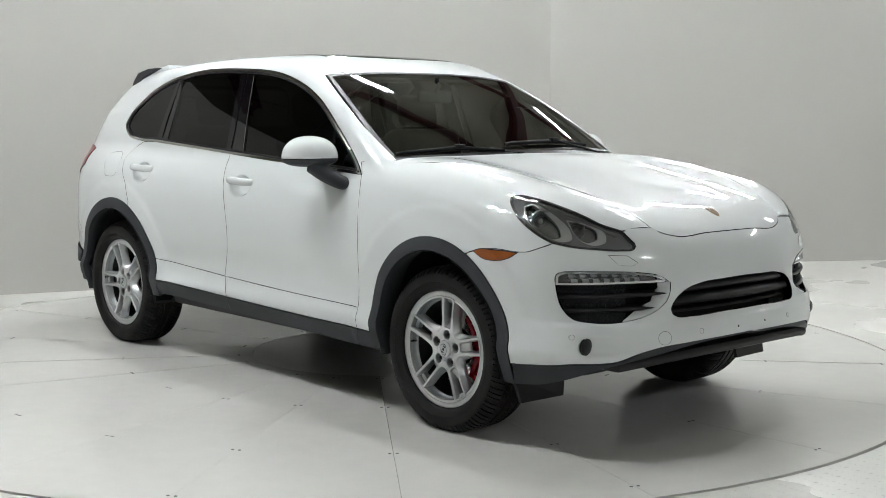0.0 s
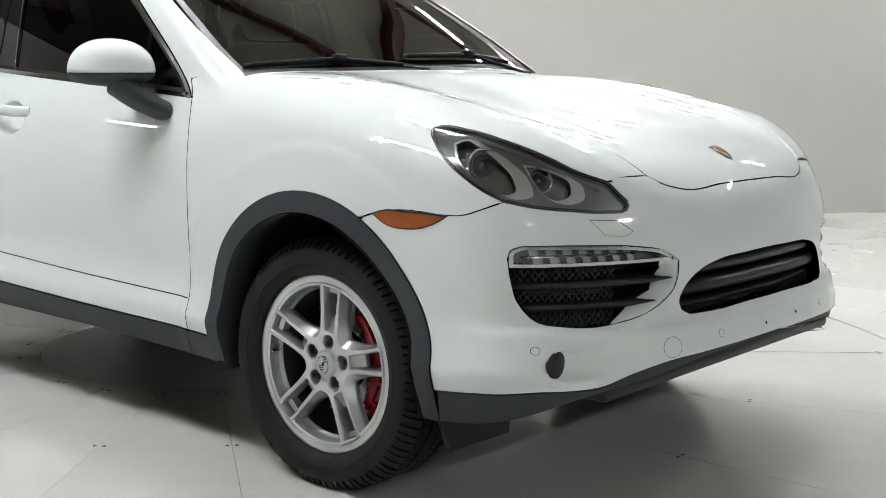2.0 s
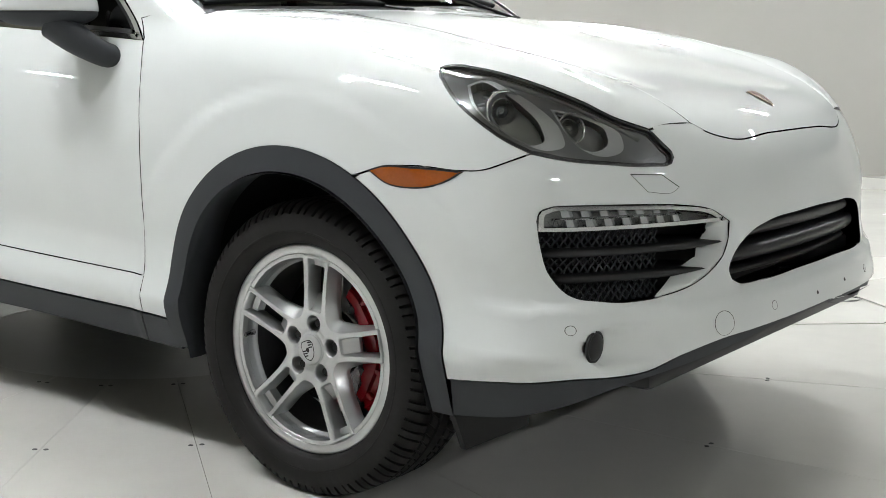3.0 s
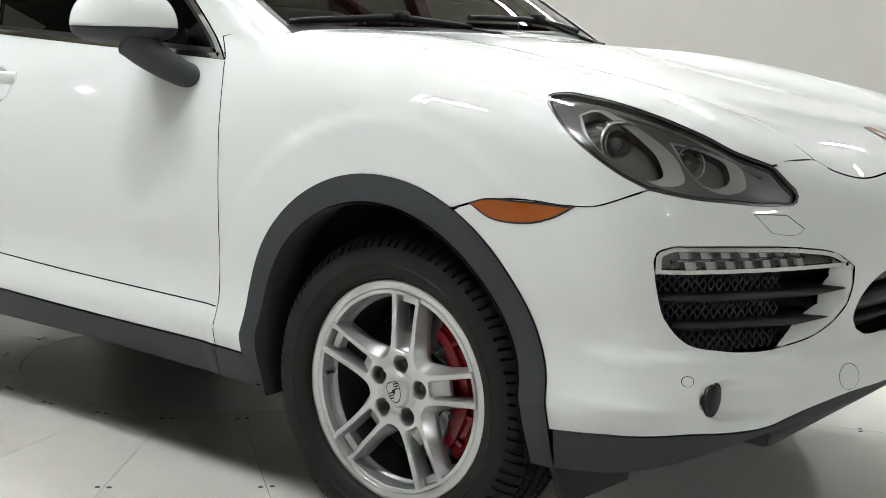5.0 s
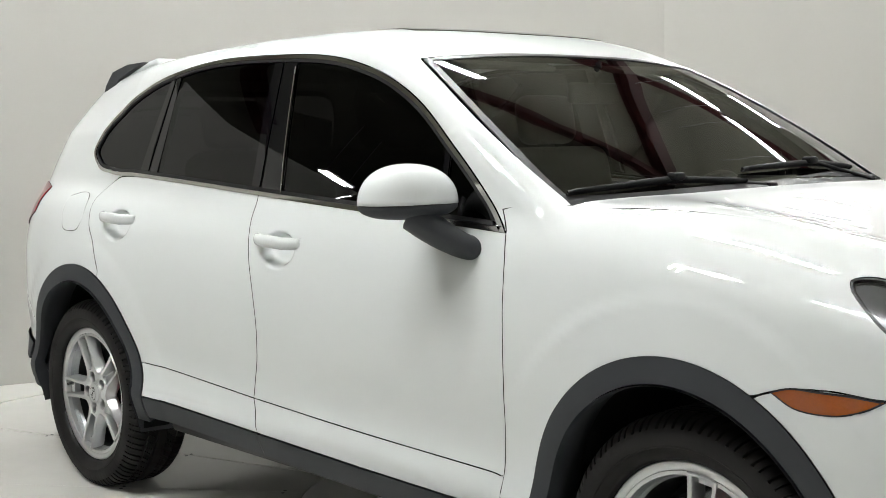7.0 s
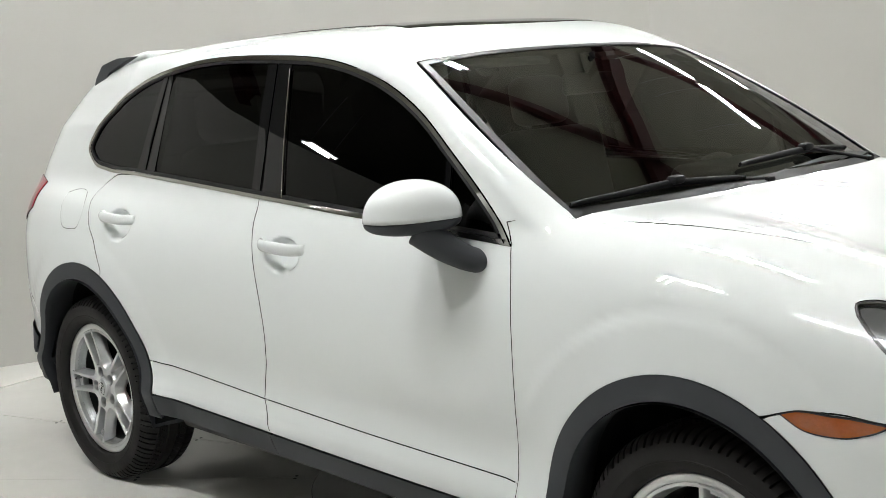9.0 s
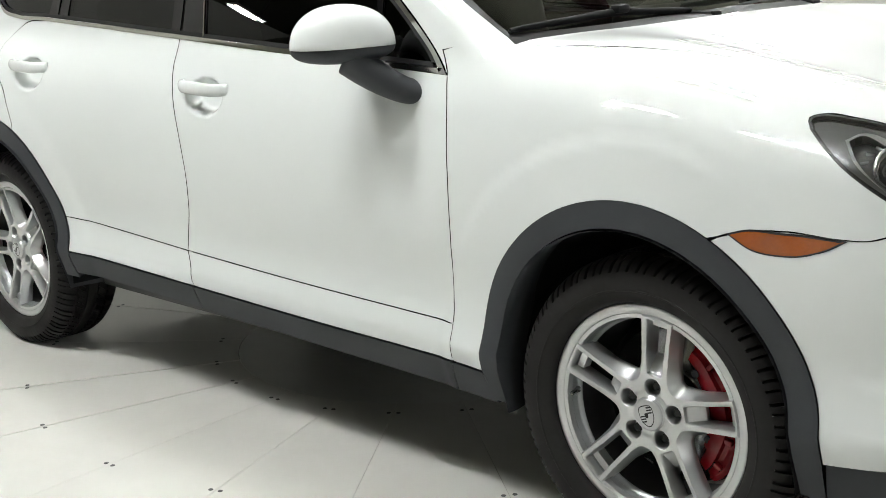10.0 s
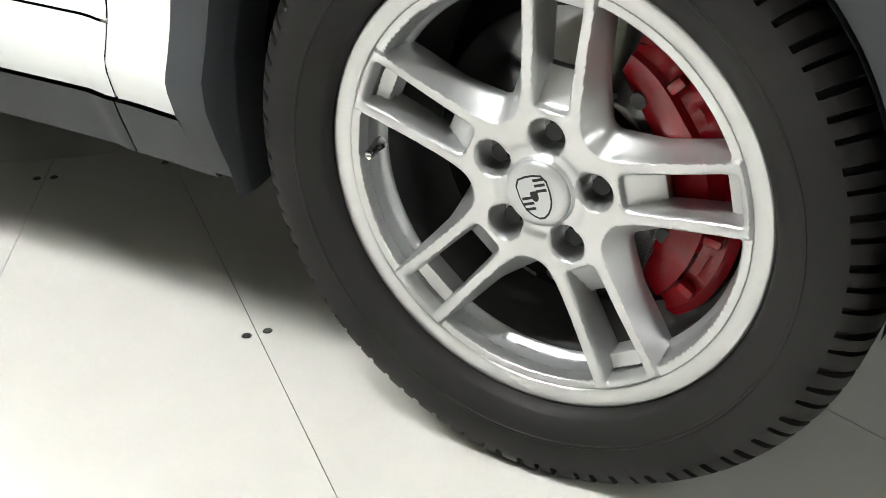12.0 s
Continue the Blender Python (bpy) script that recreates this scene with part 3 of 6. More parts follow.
# shut lines on the flank, as (x, z)
DOOR_FRONT = [(0.837, 1.119), (0.860, 1.048), (0.878, 0.905), (0.880, 0.76), (0.872, 0.62), (0.868, 0.487)]
DOOR_MID = [(-0.337, 1.182), (-0.329, 1.107), (-0.303, 1.017), (-0.263, 0.892), (-0.244, 0.766), (-0.254, 0.673), (-0.290, 0.573), (-0.302, 0.518)]
DOOR_REAR = [(-1.19, 1.229), (-1.34, 1.215), (-1.43, 1.15), (-1.40, 1.05), (-1.325, 0.966), (-1.268, 0.872)]
BELT = [(0.837, 1.119), (0.50, 1.137), (0.15, 1.155), (-0.337, 1.182), (-0.8, 1.209), (-1.19, 1.229)]
SEAM = [(0.968, 0.486), (0.868, 0.487), (0.243, 0.499), (-0.302, 0.518), (-0.979, 0.552)]
CLAD = [(0.975, 0.385), (0.868, 0.386), (0.356, 0.393), (-0.257, 0.409), (-0.924, 0.43)]
SILL = [(1.03, 0.30), (0.858, 0.298), (0.30, 0.312), (-0.257, 0.332), (-0.94, 0.35)]
TIP = [(-1.19, 1.229), (-1.40, 1.236), (-1.53, 1.262), (-1.592, 1.318), (-1.55, 1.395), (-1.42, 1.49), (-1.23, 1.573), (-0.95, 1.632), (-0.45, 1.648), (0.03, 1.603), (0.24, 1.54), (0.39, 1.467), (0.557, 1.35), (0.726, 1.219), (0.837, 1.119)]
ARCH_F, ARCH_R = (1.42, 0.375), (-1.4475, 0.37)


def seam_z(line, x):
    return float(spline(*sorted(line))(x))


def tuck(x, z):
    return 0.020 * min(1, max(0, (0.58 - z) / 0.18)) if x < ARCH_F[0] else 0.0


def arch_f(a, b, grow=0.0):
    return [(x + 0.022 * max(0.0, x - ARCH_F[0]) / 0.455 + tuck(x, z), z) for x, z in arc(*ARCH_F, 0.455 + grow, 0.497 + grow, a, b, 30)]


def arch_r(a, b, grow=0.0):
    return arc(*ARCH_R, 0.478 + grow, 0.515 + grow, a, b, 30)


def between(line, a, b):
    """The part of a side line between two x values, ends cut square."""
    mid = [p for p in line if min(a, b) + 0.02 < p[0] < max(a, b) - 0.02]
    pts = [(a, seam_z(line, a))] + sorted(mid, reverse=a > b) + [(b, seam_z(line, b))]
    return pts


def add_side(parent_car):
    made = []
    fd = panel("front_door", SIDE, [DOOR_FRONT, between(SEAM, 0.868, -0.302), DOOR_MID[::-1], between(BELT, -0.337, 0.837)], PAINT, parent_car,
               "white front door with pull handle", thick=0.03, dense=[(-0.145, 1.03, 0.14, 0.009)])
    rd = panel("rear_door", SIDE, [DOOR_MID, between(SEAM, -0.302, -0.985), [p for p in arch_r(20.6, 68.0)], DOOR_REAR[::-1], between(BELT, -1.19, -0.337)], PAINT, parent_car,
               "white rear door with pull handle", thick=0.03, dense=[(-1.18, 1.06, 0.14, 0.009)])
    made += [fd, rd]
    a = panel("lower_strip", SIDE, [between(SEAM, 0.868, -0.302), [(-0.302, 0.518), (-0.274, 0.45), (-0.262, 0.409)], between(CLAD, -0.262, 0.866), [(0.866, 0.386), (0.868, 0.487)]], PAINT, fd, thick=0.02)
    b = panel("lower_strip", SIDE, [between(SEAM, -0.302, -0.985), arch_r(20.6, 8.0), between(CLAD, -0.974, -0.262), [(-0.262, 0.409), (-0.274, 0.45), (-0.302, 0.518)]], PAINT, rd, thick=0.02)
    c = panel("sill_cladding", SIDE, [between(CLAD, 0.866, -0.262), [(-0.262, 0.409), (-0.252, 0.332)], between(SILL, -0.252, 0.858), [(0.858, 0.298), (0.866, 0.386)]], CLADDING, fd, "dark grey plastic sill cladding", off=0.006, thick=0.03)
    d = panel("sill_cladding", SIDE, [between(CLAD, -0.262, -0.97), [(-0.97, 0.43), (-0.96, 0.35)], between(SILL, -0.96, -0.252), [(-0.252, 0.332), (-0.262, 0.409)]], CLADDING, rd, "dark grey plastic sill cladding", off=0.006, thick=0.03)
    e = panel("sill_cladding", SIDE, [[(0.985, 0.386), (0.866, 0.386)], [(0.866, 0.386), (0.858, 0.298)], [(0.858, 0.298), (1.012, 0.30)], [(1.012, 0.30), (0.985, 0.386)]], CLADDING, parent_car, "dark grey plastic sill cladding", off=0.006, thick=0.03)
    made += [e]
    # arch mouldings
    g = panel("wheel_arch_moulding", SIDE, [[(1.003, 0.306), (0.984, 0.386)], arch_f(178, 2, 0.004), [(1.902, 0.392), (1.898, 0.280)], [(1.898, 0.280), (1.835, 0.280)], arch_f(0, 180, -0.062), [(1.047, 0.37), (1.048, 0.306)], [(1.048, 0.306), (1.003, 0.306)]], CLADDING, parent_car,
              "dark grey plastic wheel arch moulding", off=0.008, thick=0.045, step=0.025, roll=0.006, drop=0.004)
    h = panel("wheel_arch_moulding", SIDE, [[(-0.955, 0.33), (-0.970, 0.40)], arch_r(3, 180, 0.004), [(-1.9255, 0.37), (-1.95, 0.33)], [(-1.95, 0.33), (-1.87, 0.33)], arch_r(180, 0, -0.064), [(-1.0335, 0.37), (-1.04, 0.33)], [(-1.04, 0.33), (-0.955, 0.33)]], CLADDING, parent_car,
              "dark grey plastic wheel arch moulding", off=0.008, thick=0.045, step=0.025, roll=0.006, drop=0.004)
    made += [g, h]
    # handles
    for owner, x, z in ((fd, -0.145, 1.042), (rd, -1.182, 1.073)):
        y = land(SIDE, np.array([(x - 0.11, z + 0.005), (x, z + 0.004), (x + 0.11, z)]), body_plain, 0.0)[:, 1]
        line = glide([(x - 0.115, y[0] + 0.006, z + 0.006), (x - 0.09, y[0] - 0.02, z + 0.006), (x, y[1] - 0.034, z + 0.003), (x + 0.085, y[2] - 0.022, z), (x + 0.115, y[2] + 0.004, z)], 22)
        rad = 0.0185 * np.sin(np.linspace(0.55, 2.5, 22)) ** 0.35 + 0.002
        tube_along(line, rad, "door_handle", PAINT, owner, "white pull handle", sides=16, flat=0.55, up=(0, -1, 0.0))
    # side glass, pillars and trim
    glass = lambda name, runs, owner, mat=DARK_GLASS, off=-0.006, label="": panel(name, SIDE, runs, mat, owner, label, off=off, thick=0.004, gap=0.0, roll=0.002, drop=0.0)
    frame_hole = shrunk(outline(SIDE, [BELT, TIP], 0.02), 0.0125)
    trim = panel("window_trim", SIDE, [BELT, TIP], TRIM, parent_car, "satin metal window surround", off=0.006, gap=0.0, thick=0.02, step=0.02, roll=0.0048, drop=0.0045,
                 holes=[[frame_hole.tolist() + frame_hole[:1].tolist()]])
    made.append(trim)
    seal_hole = shrunk(frame_hole, 0.012)
    panel("window_seal", SIDE, [frame_hole.tolist() + frame_hole[:1].tolist()], BLACK, trim, off=0.001, gap=0.0, thick=0.012, step=0.02, holes=[[seal_hole.tolist() + seal_hole[:1].tolist()]])
    inside = shrunk(frame_hole, 0.004)

    def cut(x_front, x_back):
        """The window opening between two slanting lines, each (x at belt, x at roof)."""
        def keep(poly, line, front):
            out = []
            f = lambda p: (p[0] - (line[0] + (line[1] - line[0]) * (p[1] - 1.17) / 0.45)) * (1 if front else -1)
            for i in range(len(poly)):
                p, q = poly[i], poly[(i + 1) % len(poly)]
                if f(p) <= 0:
                    out.append(p)
                if (f(p) < 0) != (f(q) < 0):
                    s = f(p) / (f(p) - f(q))
                    out.append(p + (q - p) * s)
            return np.array(out)
        poly = inside
        if x_front is not None:
            poly = keep(poly, x_front, True)
        if x_back is not None:
            poly = keep(poly, x_back, False)
        return [[tuple(p)] for p in poly]
    made.append(glass("quarter_glass", cut((-1.185, -1.07), None), parent_car))
    glass("window_glass", cut((-0.385, -0.415), (-1.035, -1.012)), rd)
    glass("window_glass", cut((0.548, 0.516), (-0.212, -0.28)), fd)
    glass("corner_glass", cut(None, (0.575, 0.53)), fd)
    glass("door_pillar", cut((-0.212, -0.28), (-0.325, -0.352)), fd, GLOSS_BLACK, -0.002, "gloss black door pillar cover")
    glass("door_pillar", cut((-0.34, -0.362), (-0.385, -0.415)), rd, GLOSS_BLACK, -0.002, "gloss black door pillar cover")
    glass("window_bar", cut((-1.035, -1.012), (-1.10, -1.035)), rd, GLOSS_BLACK, -0.002)
    made.append(glass("window_bar", cut((-1.112, -1.045), (-1.185, -1.07)), parent_car, GLOSS_BLACK, -0.002))
    glass("window_bar", cut((0.575, 0.53), (0.548, 0.516)), fd, GLOSS_BLACK, -0.001)
    line = np.array([(-0.212, 1.19), (-0.232, 1.32), (-0.256, 1.47), (-0.279, 1.60)])
    p = land(SIDE, line, body, 0.0)
    made.append(glass("pillar_backing", cut((-0.25, -0.30), (-0.385, -0.415)), parent_car, BLACK, -0.02))
    made.append(glass("pillar_backing", cut((-1.035, -1.012), (-1.185, -1.07)), parent_car, BLACK, -0.02))
    tube_along(glide(p, 10), 0.0026, "window_guide", TRIM, fd, sides=8)
    return made


right = add_side(car)
HOOD_SEAM = snap([(0.985, -0.790, 1.19), (1.1, -0.772, 1.19), (1.5, -0.70, 1.15), (1.9, -0.60, 1.07), (2.1, -0.52, 1.0), (2.2, -0.482, 0.957), (2.236, -0.470, 0.943)])
LAMP_TOP = snap([(2.208, -0.612, 0.936), (2.157, -0.679, 0.962), (2.104, -0.722, 0.995), (2.046, -0.758, 1.021), (1.970, -0.791, 1.043), (1.881, -0.812, 1.059), (1.825, -0.822, 1.064), (1.800, -0.840, 1.057), (1.815, -0.866, 1.040)])
LAMP_LOW = snap([(1.815, -0.866, 1.040), (1.858, -0.893, 1.013), (1.901, -0.912, 0.986), (1.964, -0.917, 0.947), (2.021, -0.904, 0.913), (2.069, -0.880, 0.889)])
LAMP_FRONT = snap([(2.069, -0.880, 0.889), (2.124, -0.822, 0.873), (2.182, -0.740, 0.863), (2.235, -0.647, 0.857), (2.258, -0.590, 0.864), (2.254, -0.579, 0.880), (2.235, -0.594, 0.905), (2.208, -0.612, 0.936)])
WING_SEAM = snap([(2.069, -0.880, 0.889), (2.025, -0.912, 0.868), (1.979, -0.935, 0.851), (1.925, -0.940, 0.847), (1.80, -0.944, 0.850), (1.693, -0.951, 0.835), (1.655, -0.955, 0.822)])
NOSE_EDGE = snap([(2.236, -0.470, 0.943), (2.262, -0.437, 0.925), (2.288, -0.37, 0.907), (2.303, -0.16, 0.91), (2.305, 0, 0.911)])
wing_arch = on_side(arch_f(63, 178))
wing = panel("front_wing", FENDER, [[(0.80, -0.856, 1.176), (0.985, -0.790, 1.19)], HOOD_SEAM, [HOOD_SEAM[-1], LAMP_TOP[0]], LAMP_TOP, LAMP_LOW, WING_SEAM, wing_arch,
                                    on_side([(0.982, 0.386), (0.868, 0.386)]), on_side(DOOR_FRONT[::-1]), [(0.837, -0.872, 1.119), (0.80, -0.856, 1.176)]], PAINT, car, "white front wing", step=0.016, thick=0.03, gap=0.0013)
hood = panel("bonnet", TOP, [HOOD_SEAM, NOSE_EDGE, mirrored(NOSE_EDGE), mirrored(HOOD_SEAM),
                             [(0.985, 0.790, 1.19), (1.06, 0.6, 1.2), (1.115, 0.3, 1.2), (1.13, 0, 1.2), (1.115, -0.3, 1.2), (1.06, -0.6, 1.2), (0.985, -0.790, 1.19)]], PAINT, car, "white bonnet with a small shield badge", step=0.025, thick=0.03, gap=0.0013)

# front bumper
LIP_TOP = snap([(1.899, -0.932, 0.376), (2.072, -0.912, 0.389), (2.192, -0.862, 0.398), (2.251, -0.786, 0.396), (2.291, -0.716, 0.402), (2.336, -0.63, 0.435), (2.372, -0.549, 0.457), (2.409, -0.409, 0.470), (2.434, -0.2, 0.478), (2.440, 0.0, 0.480)])
GRILLE = snap([(2.352, -0.444, 0.588), (2.345, -0.449, 0.606), (2.344, -0.431, 0.640), (2.356, -0.361, 0.690), (2.368, -0.287, 0.708), (2.376, -0.12, 0.716), (2.378, 0.0, 0.718)])
GRILLE_LOW = snap([(2.393, 0.0, 0.577), (2.390, -0.12, 0.577), (2.374, -0.352, 0.574), (2.360, -0.425, 0.578), (2.352, -0.444, 0.588)])
INTAKE = snap([(2.098, -0.895, 0.747), (2.102, -0.889, 0.768), (2.125, -0.865, 0.779), (2.21, -0.735, 0.776), (2.285, -0.59, 0.768), (2.319, -0.51, 0.754), (2.337, -0.452, 0.722), (2.337, -0.455, 0.68), (2.334, -0.470, 0.645), (2.325, -0.515, 0.612), (2.312, -0.568, 0.590), (2.276, -0.67, 0.571), (2.207, -0.789, 0.571), (2.158, -0.847, 0.585), (2.125, -0.878, 0.628), (2.107, -0.891, 0.69), (2.098, -0.895, 0.747)])
INTAKE_RUNS = [INTAKE[0:3], INTAKE[2:7], INTAKE[6:17]]
front_arch = on_side(arch_f(0, 62))
bumper_runs = [front_arch, WING_SEAM[::-1], LAMP_FRONT, [LAMP_TOP[0], NOSE_EDGE[0]], NOSE_EDGE, mirrored(NOSE_EDGE), mirrored(LAMP_FRONT), mirrored(WING_SEAM[::-1]), mirrored(front_arch),
               mirrored(LIP_TOP), LIP_TOP[::-1]]
fog_flat = FRONT.flat(np.array([(2.235, -0.80, 0.474), (2.235, 0.80, 0.474)]))
bumper = panel("front_bumper", FRONT, bumper_runs, PAINT, car, "white front bumper with air intakes", step=0.024, thick=0.04, gap=0.0014,
               holes=[INTAKE_RUNS, [mirrored(r) for r in reversed(INTAKE_RUNS)], [GRILLE, mirrored(GRILLE), mirrored(GRILLE_LOW), GRILLE_LOW]],
               dense=[(float(u), float(v), 0.11, 0.0075) for u, v in fog_flat], roll=0.005, drop=0.003)
LIP_LOW = [(1.893, -0.91, 0.283), (2.02, -0.90, 0.297), (2.131, -0.878, 0.325), (2.25, -0.78, 0.372), (2.33, -0.60, 0.412), (2.40, -0.35, 0.455), (2.42, 0.0, 0.467)]
lip = panel("bumper_lip", FRONT, [LIP_TOP, mirrored(LIP_TOP), [(1.899, 0.932, 0.376), (1.893, 0.91, 0.283)], mirrored(LIP_LOW), LIP_LOW[::-1], [(1.893, -0.91, 0.283), (1.899, -0.932, 0.376)]], CLADDING, car, "dark grey plastic front lip", field=lip_field, step=0.03, thick=0.055)

# one-piece roof, pillars and rear quarters
SCREEN_SIDE = [(0.985, -0.790, 1.19), (0.912, -0.79, 1.235), (0.715, -0.765, 1.345), (0.465, -0.71, 1.485), (0.246, -0.645, 1.60)]
SCREEN_TOP = [(0.246, -0.645, 1.60), (0.270, -0.45, 1.628), (0.290, -0.2, 1.645), (0.294, 0.0, 1.648)]
tip3 = on_side(TIP)
rear3 = on_side(DOOR_REAR)
arch3 = on_side(arch_r(68, 155))
REAR_EDGE = [(-1.985, -0.90, 0.70), (-2.08, -0.86, 0.86), (-2.14, -0.82, 0.95), (-2.12, -0.76, 1.16), (-2.03, -0.72, 1.33), (-1.93, -0.66, 1.47), (-1.87, -0.60, 1.57), (-1.90, -0.3, 1.605), (-1.91, 0.0, 1.61)]
half = [[(0.985, -0.790, 1.19), (0.80, -0.856, 1.176)], [(0.80, -0.856, 1.176), (0.837, -0.872, 1.119)], tip3[::-1], rear3, arch3, [arch3[-1], (-1.985, -0.90, 0.70)], REAR_EDGE]
other = [mirrored(r) for r in reversed(half)]
roof_glass = [[(0.0, -0.46), (0.04, -0.25), (0.055, 0.0), (0.04, 0.25), (0.0, 0.46)], [(0.0, 0.46), (-1.03, 0.43)], [(-1.03, 0.43), (-1.05, 0.0), (-1.03, -0.43)], [(-1.03, -0.43), (0.0, -0.46)]]
roof3 = [land(TOP, np.array(r, float), body_plain, 0.0).tolist() for r in roof_glass]
FUEL = [(-1.655, 1.145), (-1.58, 1.16), (-1.505, 1.15), (-1.475, 1.11), (-1.47, 1.06), (-1.485, 1.025), (-1.55, 1.012), (-1.61, 1.02), (-1.64, 1.06), (-1.655, 1.10), (-1.655, 1.145)]
fuel3 = on_side(FUEL)
shell = panel("roof_shell", ROLL, half + other + [mirrored(SCREEN_SIDE[::-1]), mirrored(SCREEN_TOP[::-1]), SCREEN_TOP[::-1], SCREEN_SIDE[::-1]], PAINT, car, "white roof, windscreen pillars and rear quarters in one piece",
              step=0.03, thick=0.03, holes=[roof3, [fuel3]])
panel("fuel_flap", SIDE, [FUEL], PAINT, shell, gap=0.0005, thick=0.02, step=0.02)
panel("roof_glass", TOP, roof_glass, GLOSS_BLACK, shell, "dark glass sunroof panel", off=0.002, thick=0.02)

# windscreen
PANE = Facing((0.65, 0, 1.42), (0.55, 0, 0.83))
SCREEN_LOW = [(0.985, -0.790, 1.19), (1.07, -0.6, 1.205), (1.135, -0.3, 1.215), (1.155, 0.0, 1.22)]
screen_runs = [SCREEN_SIDE[::-1], SCREEN_LOW, mirrored(SCREEN_LOW), mirrored(SCREEN_SIDE[::-1]), mirrored(SCREEN_TOP[::-1]), SCREEN_TOP[::-1]]
inner = shrunk(outline(PANE, screen_runs, 0.03), 0.022)

windscreen = panel("windscreen", PANE, screen_runs, SCREEN_GLASS, car, "clear laminated windscreen", field=cabin, off=-0.006, gap=0.004, thick=0.005, step=0.024)
panel("windscreen_border", PANE, screen_runs, GLOSS_BLACK, windscreen, "black printed glass border", field=cabin, off=-0.012, gap=0.003, thick=0.0, step=0.03, holes=[[inner.tolist() + inner[:1].tolist()]])

seal_in = shrunk(outline(PANE, screen_runs, 0.03), 0.026)
panel("windscreen_seal", PANE, screen_runs, BLACK, windscreen, "black rubber windscreen seal", field=cabin, off=-0.001, gap=0.001, thick=0.004, step=0.03, roll=0.002, drop=0.001, holes=[[seal_in.tolist() + seal_in[:1].tolist()]])
SCUTTLE_UP = [(x - 0.040 - 0.03 * (1 - abs(y) / 0.79), y * 0.985, z + 0.022) for x, y, z in SCREEN_LOW]
panel("scuttle", PANE, [SCREEN_LOW, mirrored(SCREEN_LOW), mirrored(SCUTTLE_UP), SCUTTLE_UP[::-1]], BLACK, windscreen, "black plastic scuttle below the windscreen", field=cabin, off=0.001, gap=0.001, thick=0.006, step=0.03)
panel("seam_fill", FRONT, [[(2.205, -0.605, 0.945), (2.255, -0.44, 0.945)], [(2.255, -0.44, 0.945), (2.262, -0.44, 0.918)], [(2.262, -0.44, 0.918), (2.245, -0.575, 0.905)], [(2.245, -0.575, 0.905), (2.205, -0.605, 0.945)]], PAINT, bumper, off=-0.0025, gap=0.0, thick=0.01, step=0.015)
panel("seam_backing", SIDE, [[(0.852, 0.388), (0.884, 0.388)], [(0.884, 0.388), (0.884, 0.486)], [(0.884, 0.486), (0.852, 0.486)], [(0.852, 0.486), (0.852, 0.388)]], PAINT, wing, off=-0.004, gap=0.0, thick=0.004, step=0.02)


# ---- head lamps ----
BORDER = material("lamp_edge", (0.03, 0.03, 0.032), 0.35)
LAMP = Facing((2.04, -0.77, 0.97), (0.60, -0.55, 0.58))
lamp_runs = [LAMP_TOP, LAMP_LOW, LAMP_FRONT]


def ring_at(centre, axis, radius, thick, name, mat, parent, label="", count=28):
    n = np.array(axis, float) / np.linalg.norm(axis)
    e = np.cross((0, 0, 1), n)
    e /= np.linalg.norm(e)
    f = np.cross(n, e)
    t = np.linspace(0, 2 * math.pi, count, endpoint=False)
    pts = np.array(centre) + radius * (np.cos(t)[:, None] * e + np.sin(t)[:, None] * f)
    return tube_along(pts, thick, name, mat, parent, label, closed=True, up=tuple(n), sides=8)


def bowl(centre, axis, radius, depth, name, mat, parent, label="", rings=8, count=28, dome=False):
    """A round dish open along axis, or a dome that bulges along it."""
    n = np.array(axis, float) / np.linalg.norm(axis)
    e = np.cross((0, 0, 1), n)
    e /= np.linalg.norm(e)
    f = np.cross(n, e)
    verts, faces = [], []
    for k in range(rings + 1):
        r = radius * k / rings
        h = depth * math.sqrt(max(0, 1 - (k / rings) ** 2))
        for s in range(count):
            t = 2 * math.pi * s / count
            verts.append(np.array(centre) + r * (math.cos(t) * e + math.sin(t) * f) + (h if dome else -h) * n)
    for k in range(rings):
        for s in range(count):
            q = (s + 1) % count
            faces.append((k * count + s, (k + 1) * count + s, (k + 1) * count + q, k * count + q))
    return build(name, verts, faces, mat, parent, label)


lamp = panel("head_lamp", LAMP, lamp_runs, LENS, car, "clear swept-back headlamp with grey housing", off=-0.001, gap=0.004, thick=0.004, step=0.025)
BEZEL_A = [(1.885, -0.861, 1.031), (1.915, -0.829, 1.041), (1.975, -0.823, 1.023), (2.040, -0.813, 0.990), (2.098, -0.804, 0.940), (2.113, -0.811, 0.909), (2.095, -0.844, 0.900), (2.049, -0.881, 0.916), (1.985, -0.903, 0.954), (1.921, -0.893, 0.997), (1.885, -0.861, 1.031)]
BEZEL_B = [(2.063, -0.794, 0.985), (2.099, -0.759, 0.977), (2.134, -0.723, 0.963), (2.179, -0.682, 0.928), (2.191, -0.691, 0.899), (2.177, -0.733, 0.886), (2.140, -0.779, 0.900), (2.107, -0.796, 0.934), (2.063, -0.794, 0.985)]
AIM = np.array((0.85, -0.42, 0.18))
rim_in = shrunk(outline(LAMP, lamp_runs, 0.012), 0.0055)
panel("lamp_border", LAMP, lamp_runs, BORDER, lamp, "black sealing edge", field=body, off=-0.003, gap=0.0008, thick=0.02, step=0.012, holes=[[rim_in.tolist() + rim_in[:1].tolist()]])
groove_out, groove_in = shrunk(rim_in, 0.004), shrunk(rim_in, 0.0075)
